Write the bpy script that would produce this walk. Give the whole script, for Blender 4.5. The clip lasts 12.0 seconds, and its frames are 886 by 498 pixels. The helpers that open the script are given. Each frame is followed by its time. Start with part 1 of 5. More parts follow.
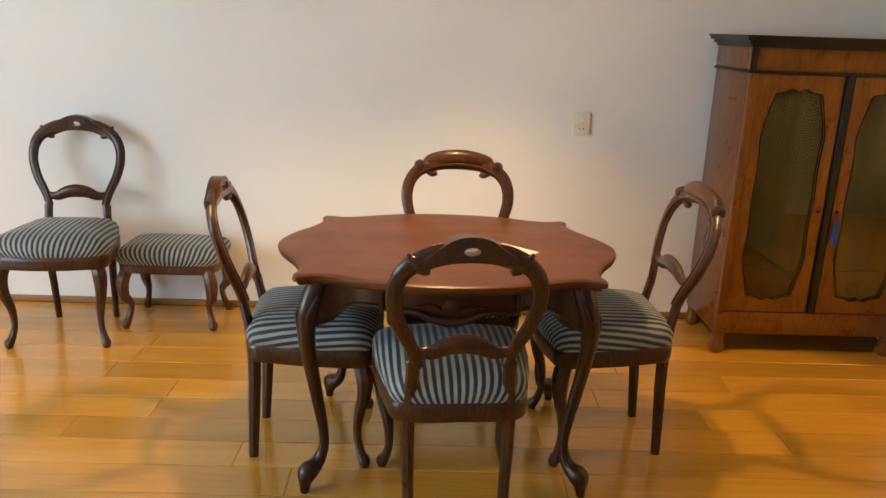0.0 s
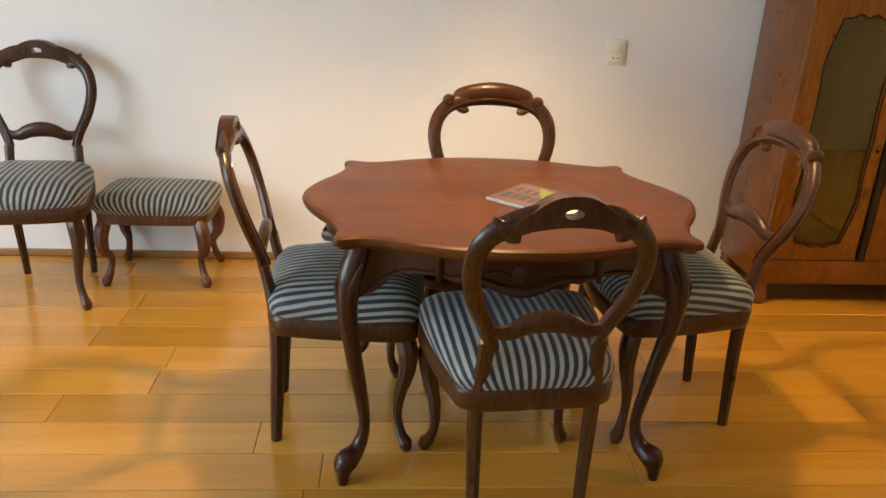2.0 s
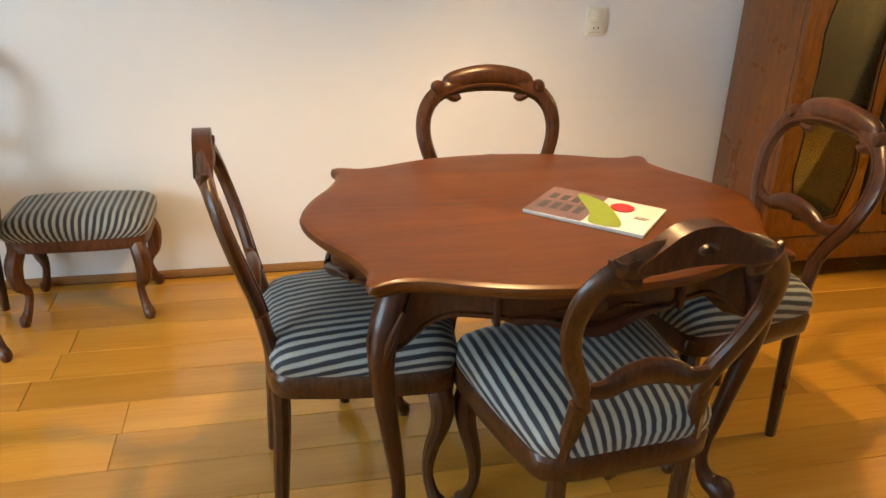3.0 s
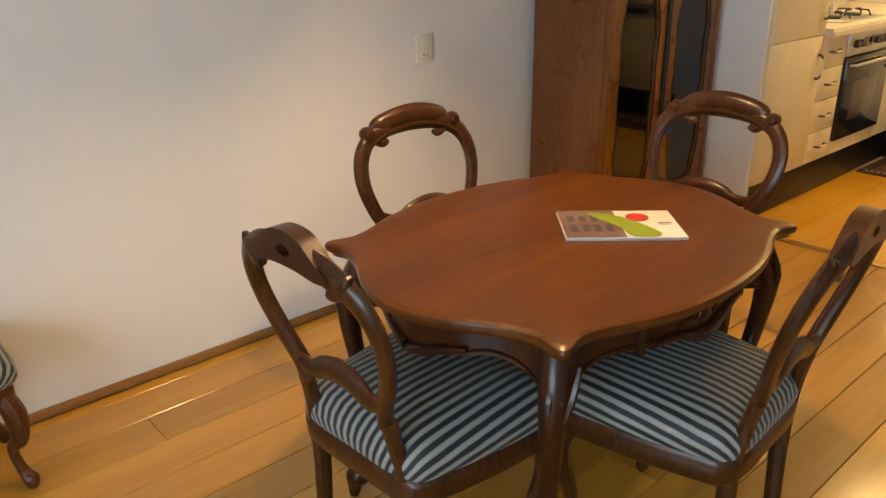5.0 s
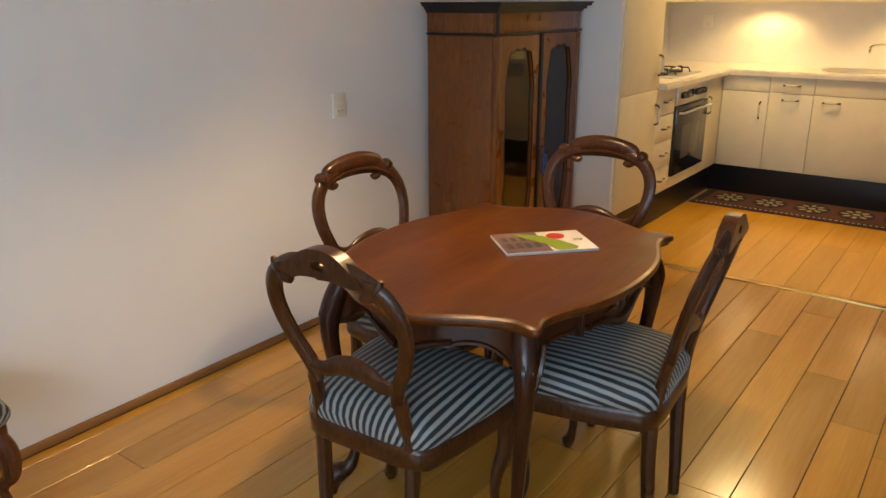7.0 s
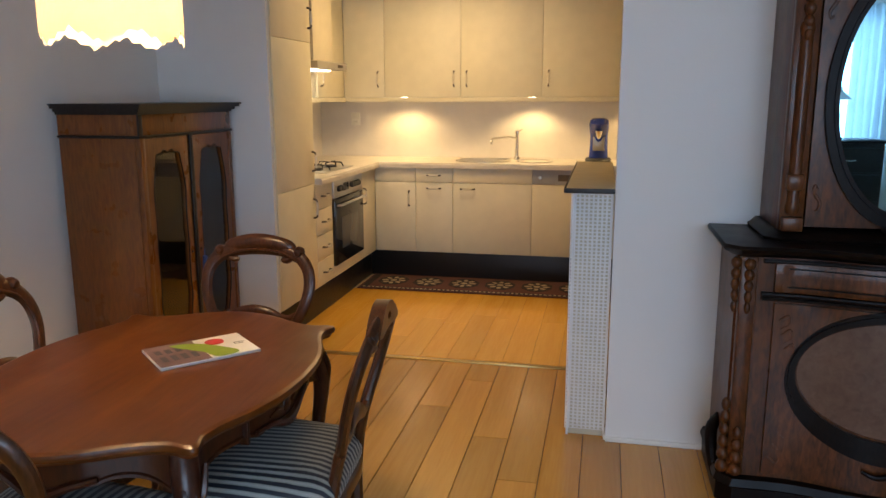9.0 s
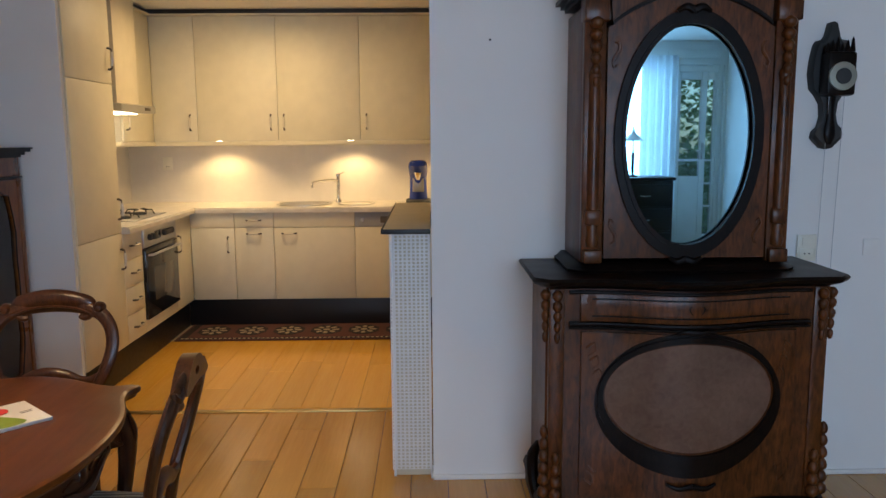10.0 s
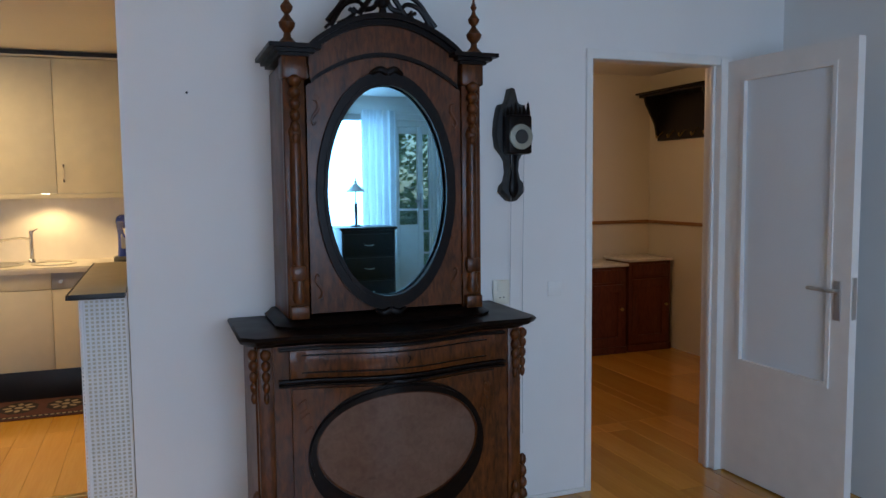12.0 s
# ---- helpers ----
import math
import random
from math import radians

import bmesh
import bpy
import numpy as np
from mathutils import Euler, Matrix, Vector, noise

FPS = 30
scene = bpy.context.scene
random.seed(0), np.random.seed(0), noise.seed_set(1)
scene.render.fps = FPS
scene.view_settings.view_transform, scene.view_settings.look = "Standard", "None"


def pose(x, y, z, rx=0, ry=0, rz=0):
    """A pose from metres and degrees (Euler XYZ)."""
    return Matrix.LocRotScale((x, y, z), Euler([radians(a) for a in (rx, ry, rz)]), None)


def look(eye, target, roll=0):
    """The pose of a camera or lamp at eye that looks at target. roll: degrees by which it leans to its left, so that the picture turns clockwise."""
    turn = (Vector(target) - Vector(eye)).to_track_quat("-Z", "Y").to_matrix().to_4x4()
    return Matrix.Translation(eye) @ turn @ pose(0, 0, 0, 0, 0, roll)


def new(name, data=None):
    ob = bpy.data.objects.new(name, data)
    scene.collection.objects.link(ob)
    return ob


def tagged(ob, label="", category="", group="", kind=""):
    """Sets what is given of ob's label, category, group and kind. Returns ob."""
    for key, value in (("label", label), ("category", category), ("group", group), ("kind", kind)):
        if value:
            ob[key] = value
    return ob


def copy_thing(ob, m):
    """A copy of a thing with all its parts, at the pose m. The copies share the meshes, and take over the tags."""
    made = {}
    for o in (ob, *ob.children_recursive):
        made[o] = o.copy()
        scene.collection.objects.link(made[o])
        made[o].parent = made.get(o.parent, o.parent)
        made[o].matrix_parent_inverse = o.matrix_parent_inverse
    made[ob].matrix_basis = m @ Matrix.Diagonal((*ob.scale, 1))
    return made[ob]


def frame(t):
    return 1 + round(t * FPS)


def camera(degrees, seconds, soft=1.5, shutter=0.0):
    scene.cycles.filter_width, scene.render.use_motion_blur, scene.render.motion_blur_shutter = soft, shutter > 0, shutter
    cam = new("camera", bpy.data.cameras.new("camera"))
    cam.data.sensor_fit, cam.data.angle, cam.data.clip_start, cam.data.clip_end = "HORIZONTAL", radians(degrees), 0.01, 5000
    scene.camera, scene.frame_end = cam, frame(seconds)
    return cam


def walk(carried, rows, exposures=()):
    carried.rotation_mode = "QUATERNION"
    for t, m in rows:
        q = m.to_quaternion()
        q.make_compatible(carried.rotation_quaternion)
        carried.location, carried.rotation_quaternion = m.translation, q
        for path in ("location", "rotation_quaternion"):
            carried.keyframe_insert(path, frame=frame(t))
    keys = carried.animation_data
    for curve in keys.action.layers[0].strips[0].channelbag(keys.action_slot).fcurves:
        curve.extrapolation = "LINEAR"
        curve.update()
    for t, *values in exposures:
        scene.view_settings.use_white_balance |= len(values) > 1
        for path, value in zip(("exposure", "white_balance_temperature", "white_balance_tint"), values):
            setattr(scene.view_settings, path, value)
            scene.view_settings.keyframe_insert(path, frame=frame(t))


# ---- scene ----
# seconds, eye, target and roll in degrees
cam = camera(60.2, 12.0)
PATH = [
    (0, (0.119, 0.022, 1.423), (0.153, 1.942, 0.865), 1.9),
    (0.5, (0.059, 0.042, 1.415), (0.099, 1.957, 0.842), 2.1),
    (1, (-0.011, 0.091, 1.398), (0.047, 1.994, 0.784), 2.3),
    (1.5, (-0.074, 0.204, 1.379), (0.018, 2.088, 0.715), 2.4),
    (2, (-0.148, 0.398, 1.372), (0.002, 2.255, 0.646), 2.6),
    (2.5, (-0.264, 0.618, 1.354), (-0.016, 2.448, 0.585), 2.7),
    (3, (-0.423, 0.835, 1.362), (-0.012, 2.62, 0.56), 1.8),
    (3.2, (-0.484, 0.916, 1.363), (-0.005, 2.684, 0.558), 1.3),
    (4.8, (-1.114, 1.374, 1.387), (0.059, 2.805, 0.627), -1.2),
    (5, (-1.194, 1.369, 1.386), (0.039, 2.756, 0.64), -0.8),
    (5.5, (-1.414, 1.34, 1.401), (-0.068, 2.635, 0.686), -0.9),
    (6, (-1.597, 1.347, 1.409), (-0.169, 2.563, 0.713), -1.1),
    (6.5, (-1.676, 1.346, 1.423), (-0.196, 2.514, 0.756), -0.7),
    (6.7, (-1.691, 1.337, 1.433), (-0.192, 2.493, 0.786), -0.4),
    (8.3, (-1.635, 1.31, 1.468), (0.157, 2.071, 1.014), -0.4),
    (8.5, (-1.638, 1.319, 1.45), (0.202, 1.971, 1.014), 0.3),
    (9, (-1.637, 1.268, 1.46), (0.282, 1.673, 1.069), -0.1),
    (9.5, (-1.621, 1.241, 1.463), (0.342, 1.418, 1.124), -0.4),
    (10, (-1.62, 1.223, 1.46), (0.359, 1.191, 1.175), -0.4),
    (10.5, (-1.605, 1.194, 1.465), (0.369, 0.978, 1.22), -0.4),
    (11, (-1.627, 1.164, 1.484), (0.322, 0.77, 1.266), -0.6),
    (11.5, (-1.615, 1.137, 1.475), (0.296, 0.574, 1.295), -0.4),
    (12, (-1.618, 1.103, 1.485), (0.25, 0.406, 1.319), -0.6),
]


walk(cam, [(t, look(eye, target, roll)) for t, eye, target, roll in PATH], [
    (0.0, 0.7, 8250, 9), (1.0, 0.72, 8200, 9), (2.5, 0.84, 8250, 9), (3.2, 0.82, 8250, 9), (5.0, 0.36, 8350, 10),
    (6.5, 0.2, 7650, 9), (8.3, -0.03, 7200, 14), (9.5, -0.2, 6600, 13), (10.5, -0.28, 6500, 13), (12.0, -0.25, 6400, 13)])

# ---- world and lights ----
world = bpy.data.worlds.new("world")
scene.world = world
world.use_nodes = True
wn = world.node_tree.nodes
sky = wn.new("ShaderNodeTexSky")
sky.sky_type, sky.sun_disc, sky.sun_elevation, sky.sun_rotation = "NISHITA", False, radians(52), radians(200)
wn["Background"].inputs["Strength"].default_value = 0.15
world.node_tree.links.new(sky.outputs["Color"], wn["Background"].inputs["Color"])


def lamp(name, kind, energy, color, m, size=0.1, size_y=None, angle=None):
    d = bpy.data.lights.new(name, kind)
    d.energy, d.color = energy, color
    if kind == "AREA":
        d.shape, d.size, d.size_y = "RECTANGLE", size, size_y or size
    elif kind == "SUN":
        d.angle = angle
    else:
        d.shadow_soft_size = size
    if kind == "SPOT":
        d.spot_size, d.spot_blend = angle, 0.45
    ob = new(name, d)
    ob.matrix_world = m
    return ob


WARM, KITCHEN, WARMER, DAY = (1.0, 0.71, 0.41), (1.0, 0.69, 0.31), (1.0, 0.60, 0.27), (0.46, 0.69, 1.0)
lamp("sun", "SUN", 3.0, (1.0, 0.95, 0.88), look((-3, -8, 11), (0, 0, 0)), angle=radians(12))
# daylight in the openings of the west wall
lamp("window_daylight", "AREA", 136, DAY, look((-4.24, 0.2, 1.45), (0, 0.2, 1.25)), 3.0, 1.5)
lamp("pendant_bulb", "POINT", 42, WARM, pose(0.15, 2.495, 1.72), 0.04)
lamp("floor_lamp_bulb", "POINT", 34, WARMER, pose(-3.45, 2.5, 1.62), 0.05)
for y in (2.92, 1.86, 0.95):
    lamp("cabinet_spot", "SPOT", 17, KITCHEN, look((4.64, y, 1.435), (4.67, y, 0.9)), 0.04, angle=radians(138))
lamp("hood_light", "SPOT", 6, KITCHEN, look((3.6, 3.36, 1.638), (3.6, 3.36, 0.9)), 0.03, angle=radians(120))
lamp("kitchen_ceiling_bulb", "AREA", 22, KITCHEN, pose(3.62, 2.46, 2.36), 0.34)
lamp("hall_ceiling_bulb", "POINT", 14, WARMER, pose(2.9, -1.6, 2.25), 0.08)


# ---- materials ----
def material(name, base, rough=0.5, metal=0.0):
    m = bpy.data.materials.new(name)
    m.use_nodes = True
    b = m.node_tree.nodes["Principled BSDF"]
    b.inputs["Base Color"].default_value = (*base, 1)
    b.inputs["Roughness"].default_value, b.inputs["Metallic"].default_value = rough, metal
    return m, m.node_tree, b


def node(tree, kind, **values):
    n = tree.nodes.new("ShaderNode" + kind)
    for k, v in values.items():
        n.inputs[k.replace("_", " ")].default_value = v
    return n


def ramp(tree, fac, stops):
    r = tree.nodes.new("ShaderNodeValToRGB")
    e = r.color_ramp.elements
    while len(e) < len(stops):
        e.new(0.5)
    for el, (p, c) in zip(e, stops):
        el.position, el.color = p, (*c, 1)
    tree.links.new(fac, r.inputs["Fac"])
    return r.outputs["Color"]


def coords(tree, scale=(1, 1, 1), space="Object"):
    t = tree.nodes.new("ShaderNodeTexCoord")
    m = node(tree, "Mapping", Scale=scale)
    tree.links.new(t.outputs[space], m.inputs["Vector"])
    return m.outputs["Vector"]


def bump(tree, b, height, strength, distance=0.002):
    n = node(tree, "Bump", Strength=strength, Distance=distance)
    tree.links.new(height, n.inputs["Height"])
    tree.links.new(n.outputs["Normal"], b.inputs["Normal"])


def noise_of(tree, vec, scale, detail=4.0, distortion=0.0):
    n = node(tree, "TexNoise", Scale=scale, Detail=detail, Distortion=distortion)
    tree.links.new(vec, n.inputs["Vector"])
    return n.outputs["Fac"]


def mix(tree, fac, a, b, mode="MIX"):
    n = tree.nodes.new("ShaderNodeMix")
    n.data_type, n.blend_type = "RGBA", mode
    for val, key in ((fac, 0), (a, 6), (b, 7)):
        if isinstance(val, (int, float)):
            n.inputs[key].default_value = val
        elif isinstance(val, tuple):
            n.inputs[key].default_value = (*val, 1)
        else:
            tree.links.new(val, n.inputs[key])
    return n.outputs[2]


def wood(name, dark, light, rough=0.35, grain=(3, 3, 30), scale=2.0, coat=0.0, vary=0.0, wear=0.35, shine=0.3):
    """Grained wood: long streaks along the axis with the smallest grain scale, and broad cloudy tone."""
    m, t, b = material(name, light, rough)
    v = coords(t, grain)
    if vary:
        shift = t.nodes.new("ShaderNodeObjectInfo")
        move = node(t, "VectorMath")
        move.operation = "MULTIPLY_ADD"
        comb = node(t, "CombineXYZ", X=0, Y=0, Z=0)
        for k in ("X", "Y", "Z"):
            t.links.new(shift.outputs["Random"], comb.inputs[k])
        t.links.new(comb.outputs[0], move.inputs[0])
        move.inputs[1].default_value = (37, 61, 19)
        t.links.new(v, move.inputs[2])
        v = move.outputs[0]
    fine = noise_of(t, v, scale * 4, 6, 0.0 if vary else 0.6)
    broad = noise_of(t, v, scale * 0.45, 3, 0.0 if vary else 0.8)
    col = mix(t, wear, ramp(t, fine, [(0.3, dark), (0.7, light)]), ramp(t, broad, [(0.3, dark), (0.72, light)]))
    if vary:
        info = t.nodes.new("ShaderNodeObjectInfo")
        hsv = node(t, "HueSaturation")
        mr = node(t, "MapRange", To_Min=1 - vary, To_Max=1 + vary)
        t.links.new(info.outputs["Random"], mr.inputs["Value"])
        t.links.new(mr.outputs["Result"], hsv.inputs["Value"])
        t.links.new(col, hsv.inputs["Color"])
        col = hsv.outputs["Color"]
    t.links.new(col, b.inputs["Base Color"])
    r = node(t, "MapRange", To_Min=rough * (0.92 if vary else 0.75), To_Max=rough * (1.12 if vary else 1.35))
    t.links.new(noise_of(t, v if vary else coords(t), 0.9 if vary else 9, 4), r.inputs["Value"])
    t.links.new(r.outputs["Result"], b.inputs["Roughness"])
    b.inputs["Coat Weight"].default_value, b.inputs["Coat Roughness"].default_value = coat, 0.17 if vary else 0.18
    b.inputs["Specular IOR Level"].default_value = shine
    if not vary:
        bump(t, b, fine, 0.12, 0.0006)
    return m


def plaster(name, base, rough=0.85, amount=0.05, relief=0.35, size=140):
    m, t, b = material(name, base, rough)
    v = coords(t)
    lo = tuple(c * (1 - amount) for c in base)
    t.links.new(ramp(t, noise_of(t, v, 1.7, 5), [(0.3, lo), (0.7, base)]), b.inputs["Base Color"])
    bump(t, b, noise_of(t, v, size, 3), relief, 0.001)
    return m


def plain(name, base, rough=0.4, metal=0.0, coat=0.0, amount=0.06):
    m, t, b = material(name, base, rough, metal)
    lo = tuple(c * (1 - amount) for c in base)
    t.links.new(ramp(t, noise_of(t, coords(t), 11, 5), [(0.3, lo), (0.7, base)]), b.inputs["Base Color"])
    r = node(t, "MapRange", To_Min=rough * 0.8, To_Max=min(1.0, rough * 1.25))
    t.links.new(noise_of(t, coords(t), 35, 3), r.inputs["Value"])
    t.links.new(r.outputs["Result"], b.inputs["Roughness"])
    b.inputs["Coat Weight"].default_value = coat
    return m


def glass(name, tint=(1, 1, 1), rough=0.0, alpha=0.12):
    """A thin pane: mostly clear, with a mirror's gloss."""
    m, t, b = material(name, tint, rough)
    out = t.nodes["Material Output"]
    clear = node(t, "BsdfTransparent", Color=(*tint, 1))
    gloss = node(t, "BsdfGlossy", Roughness=rough)
    fres = node(t, "Fresnel", IOR=1.5)
    add = node(t, "MapRange", From_Min=0.0, From_Max=1.0, To_Min=alpha * 0.2, To_Max=1.0)
    both = t.nodes.new("ShaderNodeMixShader")
    t.links.new(fres.outputs["Fac"], add.inputs["Value"])
    t.links.new(add.outputs["Result"], both.inputs["Fac"])
    t.links.new(clear.outputs["BSDF"], both.inputs[1])
    t.links.new(gloss.outputs["BSDF"], both.inputs[2])
    t.links.new(both.outputs["Shader"], out.inputs["Surface"])
    return m


def glow(name, color, strength):
    m, t, b = material(name, color, 0.5)
    b.inputs["Emission Color"].default_value = (*color, 1)
    b.inputs["Emission Strength"].default_value = strength
    return m


WALL = plaster("wall_paint", (0.78, 0.77, 0.75))
CEIL = plaster("ceiling_paint", (0.8, 0.79, 0.77), amount=0.03)
HALL = plaster("hall_wall_paint", (0.72, 0.68, 0.58))
TRIMW = plain("white_trim_paint", (0.78, 0.77, 0.74), 0.35)
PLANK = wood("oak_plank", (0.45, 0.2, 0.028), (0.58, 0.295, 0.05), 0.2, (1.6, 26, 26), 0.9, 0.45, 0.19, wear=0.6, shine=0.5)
# paler than PLANK: part of the kitchen's lamplight is put into this colour
KPLANK = wood("lit_kitchen_oak_plank", (0.66, 0.32, 0.035), (0.78, 0.43, 0.07), 0.2, (1.6, 26, 26), 0.9, 0.45, 0.09, wear=0.6, shine=0.5)
SKIRT = wood("skirting_wood", (0.22, 0.10, 0.035), (0.36, 0.18, 0.065), 0.4, (2, 30, 30))
CHAIRW = wood("walnut_chair_wood", (0.017, 0.0055, 0.002), (0.085, 0.028, 0.0085), 0.3, (14, 14, 3), 2.0, 0.15, shine=0.3)
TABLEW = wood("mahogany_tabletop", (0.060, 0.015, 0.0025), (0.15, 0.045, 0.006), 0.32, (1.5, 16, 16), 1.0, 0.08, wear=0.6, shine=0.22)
# apron and leg mahogany, darkened for the shade the tabletop throws on them
TABLE_SHADED = wood("mahogany_dark_shaded", (0.014, 0.0035, 0.0015), (0.056, 0.014, 0.0045), 0.3, (14, 14, 3), 2.0, 0.15, shine=0.3)
VITW = wood("vitrine_walnut", (0.085, 0.022, 0.0025), (0.22, 0.072, 0.009), 0.28, (9, 9, 1.6), 2.2, 0.45)
STOOLW = wood("stool_walnut", (0.032, 0.009, 0.003), (0.13, 0.042, 0.011), 0.34, (12, 12, 3), 2.0, 0.1)
VITBLACK = wood("ebonised_wood", (0.004, 0.003, 0.003), (0.018, 0.013, 0.011), 0.34, (10, 10, 2), 2.0, 0.1)
BUFW = wood("buffet_walnut", (0.018, 0.005, 0.0018), (0.15, 0.046, 0.011), 0.3, (8, 8, 2), 2.4, 0.12, shine=0.2)
BUFP = wood("buffet_burl_panel", (0.2, 0.105, 0.07), (0.37, 0.215, 0.15), 0.34, (5, 5, 5), 2.0, 0.1, wear=0.6)
BUFD = wood("buffet_black_moulding", (0.002, 0.0016, 0.0016), (0.011, 0.005, 0.003), 0.34, (10, 10, 3), 2.0, 0.0, shine=0.12)
HALLW = wood("hall_cabinet_wood", (0.06, 0.014, 0.008), (0.15, 0.04, 0.02), 0.4, (9, 9, 2))
CREAM = plain("cream_lacquer", (0.70, 0.645, 0.48), 0.5)
CREAMSIDE = plain("cream_cabinet_edge", (0.60, 0.54, 0.40), 0.45)
WORKTOP = plain("speckled_worktop", (0.66, 0.61, 0.53), 0.3, amount=0.18)
BARTOP = plain("beige_laminate", (0.52, 0.43, 0.27), 0.4, amount=0.12)
# black for plinth, plank joints and the shade in the gap over the cabinets
PLINTH_GAP = plain("black_plinth_and_gap", (0.012, 0.011, 0.011), 0.4)
STEEL = plain("brushed_steel", (0.55, 0.54, 0.52), 0.36, 1.0)
CHROME = plain("chrome", (0.72, 0.72, 0.72), 0.2, 1.0)
PEWTER = plain("dark_pewter", (0.12, 0.10, 0.08), 0.5, 0.5)
PORCELAIN = plain("cream_porcelain", (0.7, 0.64, 0.5), 0.2)
BLACKGLASS = plain("black_oven_glass", (0.01, 0.01, 0.011), 0.06)
BLACK = plain("black_iron", (0.015, 0.015, 0.015), 0.5)
TILE = plain("splashback_panel", (0.68, 0.64, 0.58), 0.35)
GREYPL = plain("grey_plastic", (0.32, 0.33, 0.35), 0.4)
BLUEPL = plain("blue_plastic", (0.02, 0.05, 0.32), 0.25)
IVORY = plain("ivory_plastic", (0.74, 0.71, 0.6), 0.35)
# mirror base tinted cyan: the blue of the reflected daylight is in its colour
MIRROR = material("daylight_tinted_mirror", (0.38, 0.72, 0.87), 0.012, 1.0)[0]
PANE = glass("clear_pane")
CABPANE = glass("old_cabinet_pane", (0.62, 0.62, 0.5), 0.02, 0.15)
MARBLE = plain("white_marble", (0.72, 0.69, 0.66), 0.25, amount=0.2)
BRASS = plain("aged_brass", (0.5, 0.36, 0.14), 0.3, 1.0)


def stripes(name, axis, pitch=0.0235):
    """Woven stripes of pale silver-green and dark blue-black, with a fine thread relief."""
    m, t, b = material(name, (0.3, 0.3, 0.28), 0.62)
    v = coords(t, space="UV")
    sep = t.nodes.new("ShaderNodeSeparateXYZ")
    t.links.new(v, sep.inputs["Vector"])
    k = node(t, "Math")
    k.operation, k.inputs[1].default_value = "DIVIDE", pitch
    t.links.new(sep.outputs[axis], k.inputs[0])
    wob = node(t, "Math")
    wob.operation = "MULTIPLY_ADD"
    wob.inputs[1].default_value = 0.12
    t.links.new(noise_of(t, v, 30, 2), wob.inputs[0])
    t.links.new(k.outputs[0], wob.inputs[2])
    fr = node(t, "Math")
    fr.operation = "FRACT"
    t.links.new(wob.outputs[0], fr.inputs[0])
    col = ramp(t, fr.outputs[0], [(0.0, (0.011, 0.015, 0.027)), (0.44, (0.011, 0.015, 0.027)), (0.5, (0.27, 0.295, 0.275)), (0.7, (0.36, 0.375, 0.345)), (0.95, (0.27, 0.295, 0.275)), (1.0, (0.011, 0.015, 0.027))])
    tone = ramp(t, noise_of(t, v, 400, 2), [(0.3, (0.7, 0.7, 0.7)), (0.7, (1, 1, 1))])
    t.links.new(mix(t, 1.0, col, tone, "MULTIPLY"), b.inputs["Base Color"])
    b.inputs["Sheen Weight"].default_value, b.inputs["Sheen Roughness"].default_value = 0.18, 0.4
    bump(t, b, noise_of(t, v, 700, 2), 0.4, 0.0008)
    return m


def cloth(name, base, rough=0.9, through_light=0.0, fold=0.0):
    m, t, b = material(name, base, rough)
    v = coords(t)
    lo = tuple(c * 0.75 for c in base)
    t.links.new(ramp(t, noise_of(t, v, 6, 5), [(0.3, lo), (0.7, base)]), b.inputs["Base Color"])
    b.inputs["Transmission Weight"].default_value = 0.0
    if through_light:
        out = t.nodes["Material Output"]
        tr = node(t, "BsdfTranslucent", Color=(*base, 1))
        both = node(t, "MixShader", Fac=through_light)
        t.links.new(b.outputs["BSDF"], both.inputs[1])
        t.links.new(tr.outputs["BSDF"], both.inputs[2])
        t.links.new(both.outputs["Shader"], out.inputs["Surface"])
    bump(t, b, noise_of(t, v, 500, 2), 0.3, 0.0006)
    return m


STRIPE = stripes("striped_fabric", "X")
SHADE = cloth("lampshade_cloth", (0.72, 0.56, 0.40), 0.9, 0.2)
CURTAIN = plain("olive_cabinet_curtain", (0.085, 0.066, 0.014), 0.9, amount=0.25)
DRAPE = cloth("white_drape", (0.8, 0.81, 0.82), 0.9, 0.6)
RUGRED = cloth("rug_wine_wool", (0.10, 0.032, 0.026))
RUGDARK = cloth("rug_dark_wool", (0.02, 0.013, 0.014))
RUGCREAM = cloth("rug_cream_wool", (0.42, 0.34, 0.22))
TASSEL = cloth("blue_tassel", (0.03, 0.07, 0.22))
PAPER = plain("white_paper", (0.75, 0.73, 0.68), 0.35)
PGREEN = plain("printed_green", (0.22, 0.30, 0.03), 0.35)
PRED = plain("printed_red", (0.5, 0.03, 0.03), 0.35)
PPLUM = plain("printed_plum", (0.22, 0.13, 0.12), 0.35, amount=0.5)
PDARK = plain("printed_dark", (0.05, 0.045, 0.05), 0.35)
LEAF = cloth("hedge_leaf", (0.2, 0.36, 0.14), 0.6, 0.5)
GRASS = plain("lawn_green", (0.05, 0.10, 0.03), 0.9, amount=0.5)
DIALS = plain("silvered_dial", (0.3, 0.3, 0.25), 0.35, 0.6)
BULB = glow("lit_opal_glass", (1.0, 0.86, 0.62), 9.0)
SPOTGLOW = glow("lit_spot", (1.0, 0.85, 0.6), 14.0)
FROST, _t, _b = material("frosted_glass", (0.72, 0.79, 0.84), 0.35)
_b.inputs["Coat Weight"].default_value = 0.4
bump(_t, _b, noise_of(_t, coords(_t), 55, 3), 0.25, 0.002)
DOORP = plain("door_paint", (0.78, 0.755, 0.72), 0.38)


